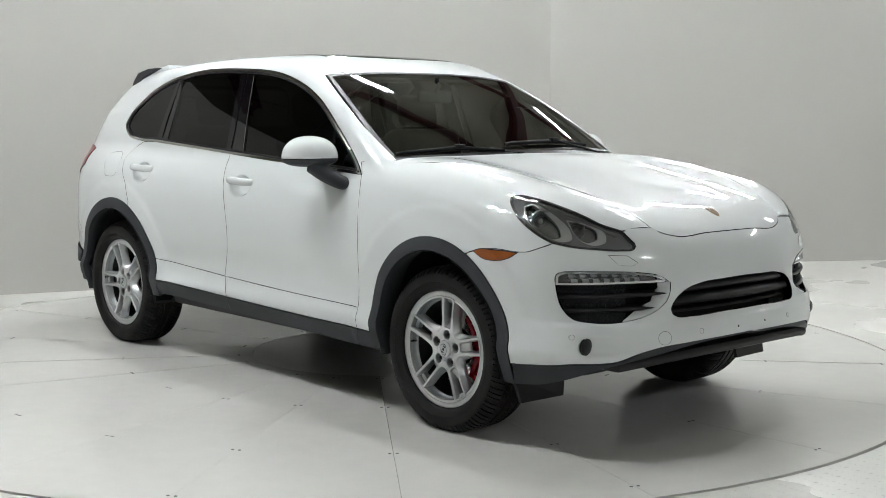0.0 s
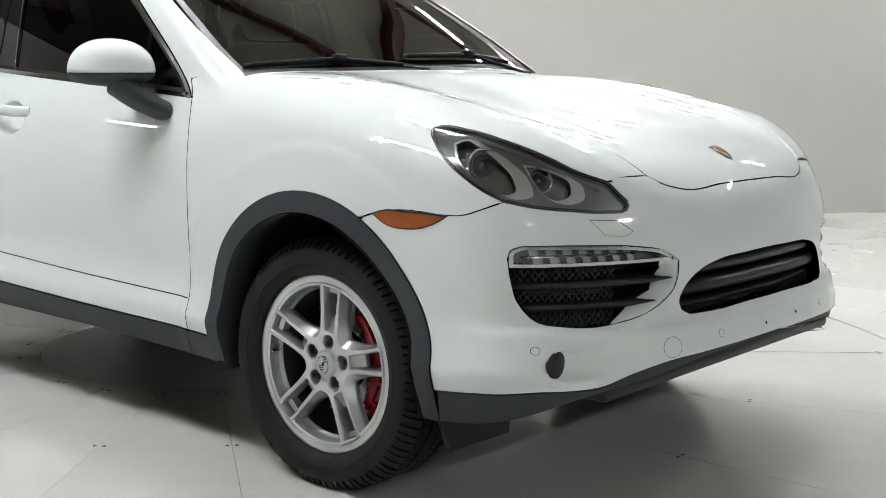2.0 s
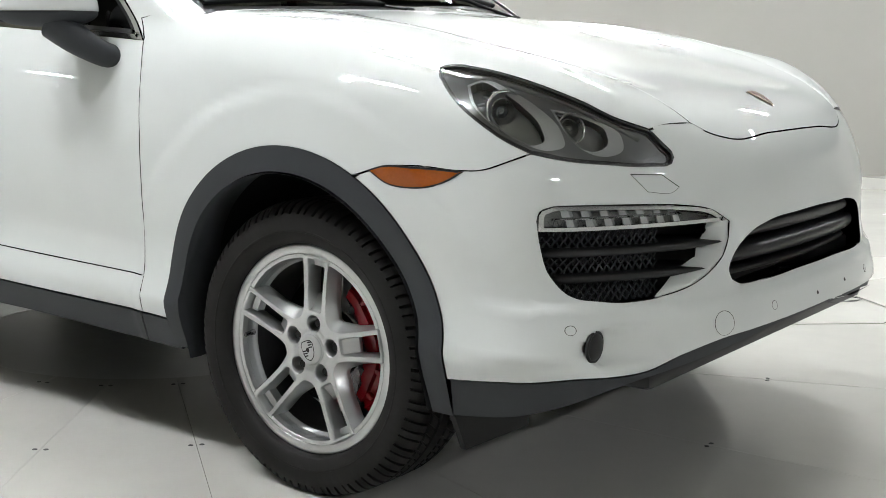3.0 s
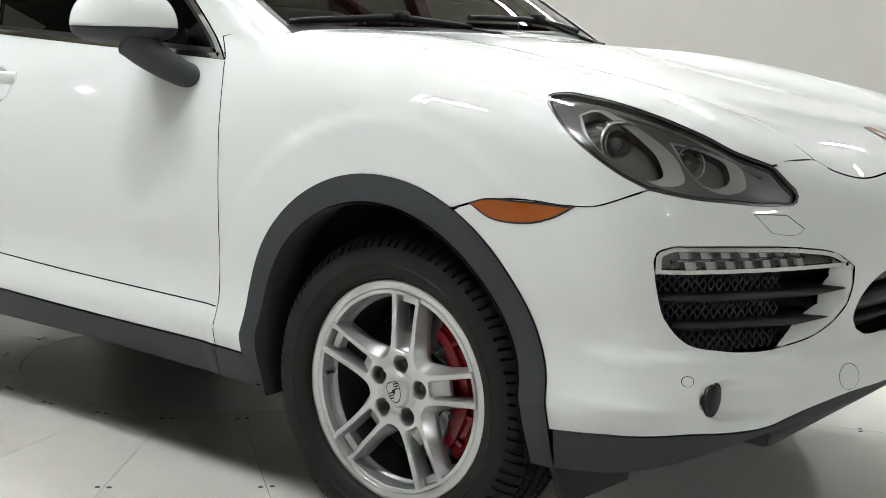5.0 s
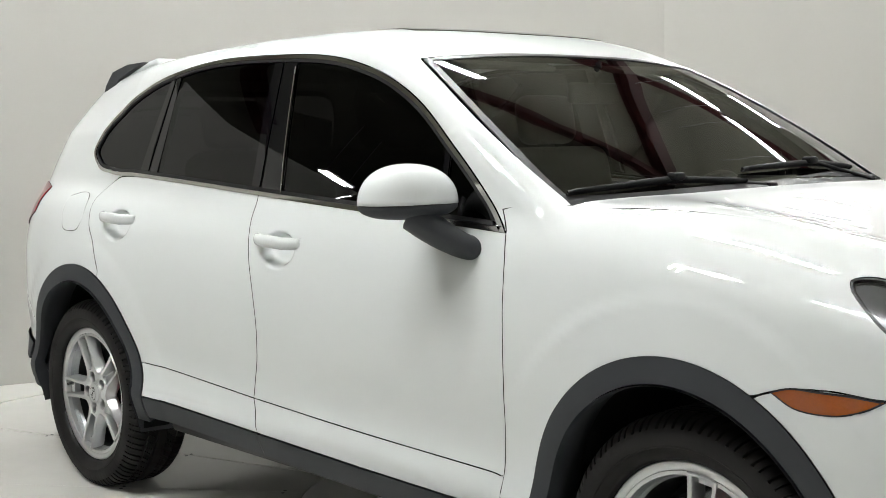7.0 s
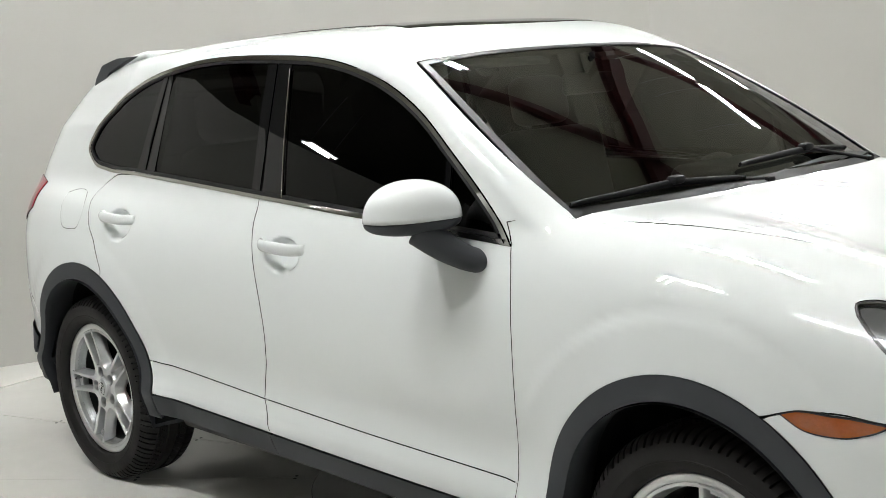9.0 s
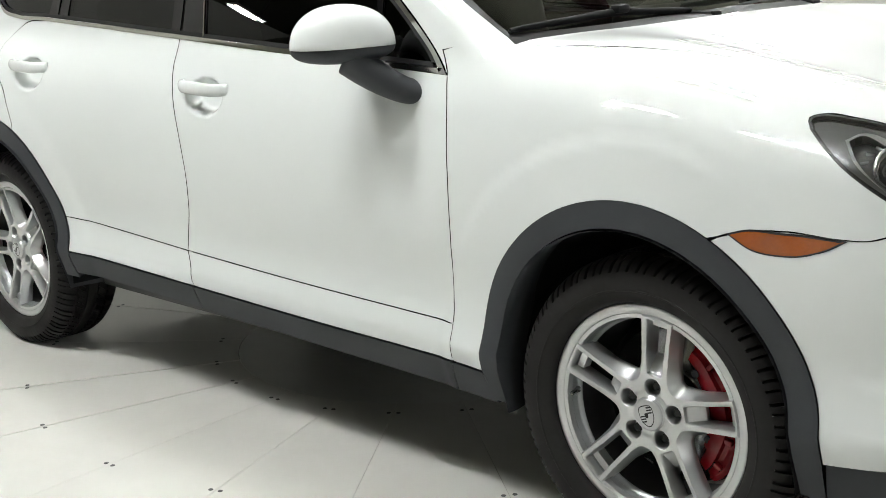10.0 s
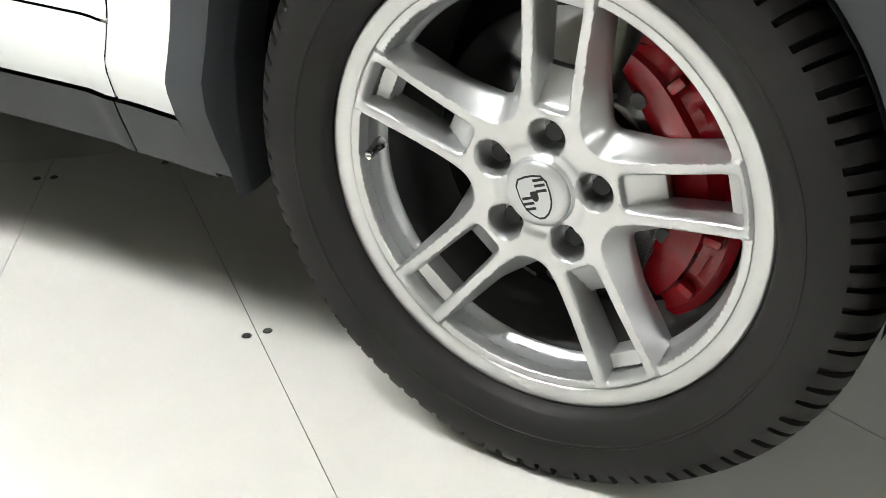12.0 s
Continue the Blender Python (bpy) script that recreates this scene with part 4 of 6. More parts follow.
panel("lamp_groove", LAMP, [groove_out.tolist() + groove_out[:1].tolist()], BORDER, lamp, field=body, off=-0.013, gap=0.0, thick=0.004, step=0.012, roll=0.001, drop=0.0, holes=[[groove_in.tolist() + groove_in[:1].tolist()]])
pod_holes = [shrunk(outline(LAMP, [shape], 0.01), 0.004) for shape in (BEZEL_A, BEZEL_B)]
panel("lamp_housing", LAMP, lamp_runs, LAMP_DARK, lamp, "grey inner housing", off=-0.016, gap=-0.002, thick=0.02, step=0.012, holes=[[h.tolist() + h[:1].tolist()] for h in pod_holes])
for shape, spot, radius, ring in ((BEZEL_A, (1.990, -0.862, 0.985), 0.046, 0.006), (BEZEL_B, (2.112, -0.772, 0.950), 0.033, 0.005)):
    loop = shrunk(outline(LAMP, [shape], 0.01), ring)
    start, end = loop[:, 0].min(), loop[:, 0].max()
    loop[:, 0] = start + (loop[:, 0] - start) * 0.78
    loop[:, 1] += 0.05 * (loop[:, 0] - start)
    hole = [loop.tolist() + loop[:1].tolist()]
    bez = panel("lamp_bezel", LAMP, [shape], BEZEL, lamp, "satin silver crescent bezel", field=body_plain, off=-0.012, gap=0.0, thick=0.02, step=0.012, holes=[hole], roll=0.003, drop=0.003)
    panel("pod_glass", LAMP, [shape], POD, bez, "dark glossy lamp pod", field=body_plain, off=-0.040, gap=0.002, thick=0.0, step=0.02)
    base = land(LAMP, LAMP.flat(np.array([spot], float)), body_plain, 0.0)[0]
    inward = slope(body_plain, base[None])[0]
    mid = base - inward * 0.026
    bowl(mid, AIM, radius, 0.030, "reflector", REFLECTOR, bez, "bright reflector bowl")
    ring_at(mid, AIM, radius, 0.0035, "lamp_ring", CHROME, bez)
    bowl(mid - AIM * 0.010, AIM, radius * 0.66, 0.026, "projector_lens", GREY_LENS, bez, "clear projector lens", dome=True)
    ring_at(mid - AIM * 0.010, AIM, radius * 0.68, 0.003, "lens_ring", CHROME, bez)
    bowl(mid - AIM * 0.016, AIM, radius * 0.34, 0.012, "shutter", CHROME, bez, dome=True)
    # stepped bright ribs that fan out beside the reflector
    for k in range(6):
        a = math.radians(100 + 24 * k)
        c = LAMP.flat(mid[None])[0]
        inner_p, outer_p = c + radius * 1.05 * np.array((math.cos(a), math.sin(a))), c + radius * 1.35 * np.array((math.cos(a + 0.12), math.sin(a + 0.12)))
        p = land(LAMP, np.array([inner_p, (inner_p + outer_p) / 2, outer_p]), body_plain, -0.026)
        if within(outer_p[None], outline(LAMP, [shape], 0.01))[0]:
            tube_along(p, 0.0042, "reflector_rib", REFLECTOR, bez, sides=6)
pts = LAMP.flat(np.array([(2.19, -0.635, 0.905), (2.13, -0.697, 0.948), (2.06, -0.752, 0.988), (1.98, -0.806, 1.022), (1.905, -0.832, 1.042)]))
tube_along(glide(land(LAMP, pts, body_plain, -0.014), 24), 0.0045, "light_strip", LAMP_DARK, lamp, sides=8)

marker = panel("side_marker", SIDE, [[(1.684, 0.833), (1.72, 0.8445), (1.80, 0.847), (1.935, 0.845)], [(1.935, 0.845), (1.895, 0.822), (1.85, 0.806), (1.80, 0.800), (1.74, 0.805), (1.684, 0.833)]], AMBER, car, "amber side marker lamp", off=0.004, gap=0.003, thick=0.01, step=0.012)
panel("marker_border", SIDE, [[(1.684, 0.833), (1.72, 0.8445), (1.80, 0.847), (1.935, 0.845)], [(1.935, 0.845), (1.895, 0.822), (1.85, 0.806), (1.80, 0.800), (1.74, 0.805), (1.684, 0.833)]], BLACK, marker, off=0.002, gap=-0.001, thick=0.008, step=0.02)

# ---- air intakes ----
CELL = material("lamp_cell", (0.75, 0.76, 0.77), 0.25, metal=0.3)
side_in = panel("air_intake", FRONT, INTAKE_RUNS, BLACK, car, "black side air intake", field=body_plain, off=-0.11, gap=-0.03, thick=0.0, step=0.03)


def shelf(name, z, dz, th_a, th_b, out, deep, mat, parent, label="", n=22, point=0.0):
    """A slat that follows the nose between two angles, degrees round from straight ahead."""
    t = np.radians(np.linspace(th_a, th_b, n)) * 0.95
    verts, faces = [], []
    rows = []
    dz = dz * np.clip((1 - np.linspace(0, 1, n)) / point, 0.12, 1) if point else dz * np.ones(n)
    for off, hz in ((out, z + 0 * dz), (out - 0.004, z + dz), (out - deep, z + dz * 1.3), (out - deep, z - dz * 1.3), (out - 0.004, z - dz)):
        rows.append(land(FRONT, np.stack([t, hz], 1), body_plain, off))
    for r in rows:
        verts += r.tolist()
    k = len(rows)
    for a in range(k):
        b = (a + 1) % k
        for i in range(n - 1):
            faces.append((a * n + i, a * n + i + 1, b * n + i + 1, b * n + i))
    faces += [tuple(a * n for a in range(k)), tuple(a * n + n - 1 for a in reversed(range(k)))]
    return build(name, verts, faces, mat, parent, label)


INNER_LIP = FRONT.flat(np.array(INTAKE[4:13], float))


def funnel(x, y, z):
    """The bumper skin drawn inwards away from the intake's inner lip."""
    p = np.stack([-0.95 * np.arctan2(np.abs(y), x - 1.2), z], 1)
    near = np.full(len(p), 9.0)
    for a, b in zip(INNER_LIP[:-1], INNER_LIP[1:]):
        d = b - a
        t = np.clip(((p - a) @ d) / (d @ d), 0, 1)
        near = np.minimum(near, np.linalg.norm(p - a - t[:, None] * d, axis=1))
    return body_plain(x, y, z) + 0.085 * np.clip(near / 0.075, 0, 1) ** 1.2


flank_runs = [INTAKE[5:12], [INTAKE[11], (2.30, -0.600, 0.610)], [(2.30, -0.600, 0.610), (2.325, -0.530, 0.640)], [(2.325, -0.530, 0.640), (2.33, -0.490, 0.70)], [(2.33, -0.490, 0.70), INTAKE[5]]]
flank = panel("intake_flank", FRONT, flank_runs, PAINT, car, "white inner flank of the intake", field=funnel, off=-0.0045, gap=-0.004, thick=0.0, step=0.009)
TH = lambda x, y: math.degrees(math.atan2(y, x - 1.2))
shelf("slat", 0.675, 0.009, TH(2.11, -0.885), TH(2.345, -0.43), -0.010, 0.10, SLAT, side_in, point=0.30)
shelf("slat", 0.618, 0.009, TH(2.135, -0.868), TH(2.325, -0.50), -0.010, 0.10, SLAT, side_in, point=0.30)
# honeycomb screen behind the slats
u0, u1 = np.radians(TH(2.10, -0.90)) * 0.95, np.radians(TH(2.27, -0.64)) * 0.95
for row, z in enumerate(np.arange(0.570, 0.738, 0.0112)):
    u = np.linspace(u0, u1, 66)
    zz = z + 0.0046 * np.where((np.arange(66) // 2 + row) % 2 == 0, 1, -1)
    tube_along(land(FRONT, np.stack([u, zz], 1), body_plain, -0.036 - 0.002 * (row % 2)), 0.0030, "mesh_wire", MESH, side_in, sides=5)
drl_runs = [[(2.100, -0.893, 0.733), (2.103, -0.889, 0.766), (2.125, -0.865, 0.778)], [(2.125, -0.865, 0.778), (2.21, -0.735, 0.775), (2.284, -0.591, 0.767), (2.318, -0.512, 0.7535), (2.336, -0.455, 0.725)], [(2.336, -0.455, 0.725), (2.10, -0.893, 0.724)], [(2.10, -0.893, 0.724), (2.100, -0.893, 0.733)]]
drl = panel("running_lamp", FRONT, drl_runs, LENS, car, "clear daytime running lamp with chrome frame", field=body_plain, off=-0.008, gap=0.004, thick=0.003, step=0.02)
drl_in = shrunk(outline(FRONT, drl_runs, 0.012), 0.0090)
panel("chrome_frame", FRONT, drl_runs, CHROME, drl, field=body_plain, off=-0.002, gap=0.0003, thick=0.03, step=0.02, roll=0.003, drop=0.002, holes=[[np.c_[1.2 + np.cos(drl_in[:, 0] / 0.95), np.sin(drl_in[:, 0] / 0.95), drl_in[:, 1]].tolist() + [[1.2 + math.cos(drl_in[0, 0] / 0.95), math.sin(drl_in[0, 0] / 0.95), drl_in[0, 1]]]]])
panel("lamp_back", FRONT, drl_runs, POD, drl, field=body_plain, off=-0.035, gap=0.002, thick=0.0, step=0.03)
for row in range(2):
    for k in range(7):
        th = TH(2.135, -0.865) + (TH(2.300, -0.57) - TH(2.135, -0.865)) * (k + 0.6 + 0.25 * row) / 7.4
        u = math.radians(th) * 0.95
        z = 0.7605 - 0.0215 * row
        low, high = z - 0.0075, z + 0.0075
        ring = land(FRONT, np.array([(u - 0.013, low), (u + 0.001, low), (u - 0.004, high), (u - 0.016, high)]), body_plain, -0.017)
        back = land(FRONT, np.array([(u - 0.010, low), (u + 0.010, low), (u + 0.006, high), (u - 0.012, high)]), body_plain, -0.033)
        build("led_cell", ring.tolist() + back.tolist(), [(0, 1, 2, 3), (0, 4, 5, 1), (1, 5, 6, 2), (2, 6, 7, 3), (3, 7, 4, 0)], CELL, drl, smooth=False)
shelf("chrome_bar", 0.7475, 0.002, TH(2.125, -0.872), TH(2.29, -0.585), -0.016, 0.012, CHROME, drl)

grille = panel("grille", FRONT, [GRILLE, mirrored(GRILLE), mirrored(GRILLE_LOW), GRILLE_LOW], BLACK, car, "black front grille with horizontal slats", field=body_plain, off=-0.12, gap=-0.03, thick=0.0, step=0.04)
shelf("slat", 0.690, 0.0165, TH(2.352, -0.40), -TH(2.352, -0.40), -0.026, 0.09, SLAT, grille, n=36)
shelf("slat", 0.636, 0.0165, TH(2.342, -0.445), -TH(2.342, -0.445), -0.020, 0.09, SLAT, grille, n=36)
shelf("lower_bar", 0.590, 0.006, TH(2.345, -0.44), -TH(2.345, -0.44), -0.045, 0.05, BLACK, grille, n=36)

# fog lamp, sensors, towing cap, washer flap
fog_at = np.array((2.203, -0.818, 0.474))
fog = bowl(fog_at, (0.97, 0.02, -0.02), 0.032, 0.012, "fog_lamp", SLAT, car, "round grey fog lamp", dome=True)
ring_at(fog_at, (0.97, 0.02, -0.02), 0.033, 0.004, "bezel", BLACK, fog)


def round_cap(name, th, z, radius, mat, label="", off=0.0015, collar=True):
    u = math.radians(th) * 0.95
    pts = [(1.2 + math.cos(a / 0.95), math.sin(a / 0.95), b) for a, b in [(u + radius * 0.86 * math.cos(t), z + radius * math.sin(t)) for t in np.linspace(0, 2 * math.pi, 21)]]
    cap = panel(name, FRONT, [pts], mat, car, label, off=off, gap=0.0, thick=0.006, step=max(0.006, radius / 3), roll=0.0015, drop=0.0012)
    if collar:
        panel("joint", FRONT, [pts], BLACK, cap, off=0.0004, gap=-0.0009, thick=0.004, step=max(0.006, radius / 3), roll=0.0006, drop=0.0)
    return cap


sensors = [round_cap("parking_sensor", TH(2.148, -0.846), 0.514, 0.0100, PAINT, "white parking sensor button"), round_cap("parking_sensor", TH(2.41, -0.322), 0.512, 0.0100, PAINT, "white parking sensor button")]
round_cap("tow_cover", TH(2.371, -0.518), 0.497, 0.027, PAINT, "white round towing eye cover")
for th, z in ((TH(2.424, -0.081), 0.508), (TH(2.424, 0.12), 0.512)):
    round_cap("screw_hole", th, z, 0.005, BLACK, collar=False)
flap = panel("washer_flap", FRONT, [[(2.213, -0.705, 0.842), (2.249, -0.628, 0.838)], [(2.249, -0.628, 0.838), (2.276, -0.592, 0.809)], [(2.276, -0.592, 0.809), (2.272, -0.61, 0.799), (2.243, -0.675, 0.802)], [(2.243, -0.675, 0.802), (2.213, -0.705, 0.842)]], PAINT, car, "white headlamp washer flap", off=0.0025, gap=0.001, thick=0.006, step=0.015)
panel("joint", FRONT, [[(2.213, -0.705, 0.842), (2.249, -0.628, 0.838)], [(2.249, -0.628, 0.838), (2.276, -0.592, 0.809)], [(2.276, -0.592, 0.809), (2.272, -0.61, 0.799), (2.243, -0.675, 0.802)], [(2.243, -0.675, 0.802), (2.213, -0.705, 0.842)]], BLACK, flap, off=0.0005, gap=-0.0002, thick=0.004, step=0.015, drop=0.0)

# shield badge on the bonnet
SHIELD = [[(2.18, -0.026), (2.176, 0.0), (2.18, 0.026)], [(2.18, 0.026), (2.215, 0.024), (2.238, 0.012), (2.246, 0.0), (2.238, -0.012), (2.215, -0.024), (2.18, -0.026)]]
badge = panel("bonnet_badge", TOP, SHIELD, CREST_GOLD, car, "small gold and dark red shield badge", off=0.004, gap=0.0, thick=0.006, step=0.008, roll=0.003)
for a, b in ((-1, 0), (1, 1)):
    panel("badge_field", TOP, [[(2.186 + 0.026 * b, a * 0.003), (2.186 + 0.026 * b, a * 0.018)], [(2.186 + 0.026 * b, a * 0.018), (2.205 + 0.026 * b, a * 0.016 - a * 0.006 * b)], [(2.205 + 0.026 * b, a * 0.016 - a * 0.006 * b), (2.205 + 0.026 * b, a * 0.003)], [(2.205 + 0.026 * b, a * 0.003), (2.186 + 0.026 * b, a * 0.003)]], CREST_RED, badge, off=0.0055, gap=0.0, thick=0.002, step=0.008, roll=0.001, drop=0.0005)

# ---- door mirror ----
def mirror_shell(name, low, high, mat, parent, grow=1.0, label=""):
    """A slice of the egg-shaped housing between two heights."""
    n, m = 36, 14
    verts, faces = [], []
    for k in range(m + 1):
        s = low + (high - low) * (math.sin(math.pi / 2 * k / m) if high == 1.0 else 1 - math.cos(math.pi / 2 * k / m) if low == -1.0 else k / m)
        w = max(0.0, 1 - abs(s) ** 2.3) ** (1 / 2.3)
        for i in range(n):
            t = 2 * math.pi * i / n
            ex = abs(math.cos(t)) ** 0.85 * (1 if math.cos(t) > 0 else -1)
            ey = abs(math.sin(t)) ** 0.85 * (1 if math.sin(t) > 0 else -1)
            x = 0.105 * w * ex * (1 if ex > 0 else 0.62) * grow
            y = 0.128 * w * ey * grow
            z = (0.108 if s > 0 else 0.042) * s * grow
            c, d = math.cos(0.30), math.sin(0.30)
            verts.append((0.588 + x * c - y * d * -1.0, -1.005 - x * d * 0.0 + y * c - 0.02 * ex * 0, 1.190 + z - 0.04 * max(0, -y) * 0.6))
    for k in range(m):
        for i in range(n):
            j = (i + 1) % n
            faces.append((k * n + i, k * n + j, (k + 1) * n + j, (k + 1) * n + i))
    faces.append(tuple(range(n))[::-1])
    faces.append(tuple(m * n + i for i in range(n)))
    return build(name, verts, faces, mat, parent, label)


mirror = mirror_shell("door_mirror", 0.02, 1.0, PAINT, car, label="door mirror with white cap and dark grey base")
mirror_shell("mirror_base", -1.0, 0.0, CLADDING, mirror, 0.985, "dark grey lower shell")
mirror_shell("mirror_joint", -0.08, 0.04, BLACK, mirror, 0.975)
arm = glide([(0.60, -0.985, 1.160), (0.635, -0.962, 1.128), (0.685, -0.935, 1.095), (0.715, -0.905, 1.075), (0.72, -0.87, 1.07)], 16)
tube_along(arm, np.linspace(0.076, 0.050, 16), "mirror_arm", CLADDING, mirror, "dark grey mirror arm", sides=16, flat=0.62, up=(0.3, 0.5, 0.8))
part("mirror_glass", block((0.006, 0.16, 0.075), 0.003, 1, (0.535, -1.0, 1.205), Matrix.Rotation(0.0, 4, "Z")), CHROME, mirror)

# ---- wipers and scuttle ----


def wiper(points, pivot):
    """A flat blade along the foot of the glass, its arm and the hub the arm turns on."""
    line = glide(points, 22)
    q = PANE.flat(line)
    blade_line = land(PANE, q, cabin, 0.010)
    rad = 0.0095 * np.minimum(1, 0.4 + 0.6 * np.sin(np.linspace(0.05, math.pi - 0.05, 22)) ** 0.5)
    blade = tube_along(blade_line, rad, "wiper", WIPER, car, "black wiper blade and arm", sides=10, flat=1.1)
    tube_along(land(PANE, q, cabin, 0.003), 0.004, "rubber_lip", WIPER, blade, sides=6)
    mid = blade_line[12]
    hub = np.array(pivot)
    tube_along(glide([hub, (hub + mid) / 2 + (0, 0, 0.004), mid + (0.004, 0, 0.008)], 14), np.linspace(0.010, 0.007, 14), "wiper_arm", WIPER, blade, sides=8, flat=0.8)
    part("blade_joint", block((0.034, 0.050, 0.024), 0.009, 2, tuple(mid + (0.004, 0, 0.009))), WIPER, blade)
    part("wiper_hub", block((0.04, 0.04, 0.02), 0.009, 2, tuple(hub)), WIPER, blade)
    return blade


wiper([(0.941, -0.770, 1.205), (0.989, -0.607, 1.217), (1.020, -0.45, 1.229), (1.055, -0.31, 1.228), (1.080, -0.18, 1.225)], (1.092, -0.08, 1.215))
wiper([(1.027, -0.132, 1.247), (1.022, 0.04, 1.252), (1.010, 0.202, 1.253), (1.000, 0.36, 1.243), (0.985, 0.52, 1.230)], (1.03, 0.60, 1.205))

# ---- tail ----
gate = panel("tailgate", REAR, [[(-2.14, -0.80, 0.955), (-2.30, -0.55, 0.955), (-2.33, 0.0, 0.955), (-2.30, 0.55, 0.955), (-2.14, 0.80, 0.955)], mirrored([(-1.95, -0.66, 1.45), (-2.04, -0.72, 1.31), (-2.13, -0.77, 1.14), (-2.14, -0.80, 0.955)]), [(-1.95, 0.66, 1.45), (-1.98, 0.4, 1.5), (-2.0, 0.0, 1.51), (-1.98, -0.4, 1.5), (-1.95, -0.66, 1.45)], [(-1.95, -0.66, 1.45), (-2.04, -0.72, 1.31), (-2.13, -0.77, 1.14), (-2.14, -0.80, 0.955)]], PAINT, car, "white tailgate", step=0.045)
panel("rear_glass", REAR, [[(-2.1, -0.60, 1.22), (-2.15, 0.0, 1.20), (-2.1, 0.60, 1.22)], [(-2.1, 0.60, 1.22), (-1.99, 0.52, 1.46)], [(-1.99, 0.52, 1.46), (-2.0, 0.0, 1.48), (-1.99, -0.52, 1.46)], [(-1.99, -0.52, 1.46), (-2.1, -0.60, 1.22)]], GLOSS_BLACK, gate, "black rear window", off=0.004, thick=0.006, step=0.05)
TAIL_LOW = [(-1.93, -0.92, 0.45), (-2.1, -0.86, 0.49), (-2.33, -0.55, 0.45), (-2.38, 0.0, 0.46)]
TAIL_TOP = [(-1.985, -0.90, 0.70), (-2.08, -0.86, 0.86), (-2.14, -0.82, 0.95), (-2.30, -0.55, 0.95), (-2.33, 0.0, 0.95)]
TAIL_MID = [(-1.915, -0.93, 0.52), (-2.1, -0.88, 0.55), (-2.35, -0.55, 0.52), (-2.40, 0.0, 0.52)]
panel("rear_bumper", REAR, [TAIL_MID[::-1], [(-1.915, -0.93, 0.52), arch3[-1]], [arch3[-1], (-1.985, -0.90, 0.70)], TAIL_TOP, mirrored(TAIL_TOP), [(-1.985, 0.90, 0.70), (arch3[-1][0], -arch3[-1][1], arch3[-1][2])], [(arch3[-1][0], -arch3[-1][1], arch3[-1][2]), (-1.915, 0.93, 0.52)], mirrored(TAIL_MID[::-1])], PAINT, car, "white rear bumper", step=0.045)
panel("rear_skirt", REAR, [TAIL_MID, mirrored(TAIL_MID), [(-1.915, 0.93, 0.52), (-1.93, 0.92, 0.45)], mirrored(TAIL_LOW), TAIL_LOW[::-1], [(-1.93, -0.92, 0.45), (-1.915, -0.93, 0.52)]], CLADDING, car, "dark grey plastic rear skirt", off=0.012, step=0.05)
tail_lamp = panel("tail_lamp", ROLL, [[(-1.92, -0.86, 1.185), (-2.03, -0.83, 1.205), (-2.13, -0.78, 1.20)], [(-2.13, -0.78, 1.20), (-2.16, -0.81, 1.0)], [(-2.16, -0.81, 1.0), (-2.08, -0.86, 0.998)], [(-2.08, -0.86, 0.998), (-1.935, -0.89, 1.07)], [(-1.935, -0.89, 1.07), (-1.92, -0.86, 1.185)]], TAIL_RED, car, "dark red tail lamp", off=0.006, thick=0.02, step=0.03)
wing_bm = block((0.34, 1.18, 0.03), 0.012, 3, (-1.60, 0, 1.655), Matrix.Rotation(radians(-8), 4, "Y"))
spoiler = part("roof_spoiler", wing_bm, PAINT, car, "white roof spoiler with dark end plates")
for s in (-1, 1):
    fin = build("end_plate", [(x, s * (0.640 + 0.024 * o), z) for o in (0, 1) for x, z in ((-1.41, 1.672), (-1.54, 1.668), (-1.665, 1.643), (-1.725, 1.590), (-1.785, 1.484), (-1.69, 1.550), (-1.61, 1.615))],
                [tuple(range(7))[::s], tuple(range(7, 14))[::-s]] + [((i, (i + 1) % 7, 7 + (i + 1) % 7, 7 + i) if s > 0 else (i, 7 + i, 7 + (i + 1) % 7, (i + 1) % 7)) for i in range(7)], CLADDING, spoiler, "dark grey end plate", smooth=False)

# ---- underside and wheel housings ----
part("underbody", block((3.9, 1.02, 0.16), 0.03, 2, (-0.02, 0, 0.34)), BLACK, car, "black underbody panels")
part("floor_pan", block((1.85, 1.74, 0.06), 0.02, 2, (0.0, 0, 0.325)), BLACK, car)
part("front_tray", block((0.36, 1.40, 0.05), 0.02, 2, (2.10, 0, 0.382)), BLACK, car)
part("bulkhead", block((0.05, 1.6, 0.75), 0.01, 1, (0.98, 0, 0.75)), BLACK, car)
part("engine_cover", block((0.95, 1.0, 0.45), 0.05, 2, (1.55, 0, 0.68)), BLACK, car)


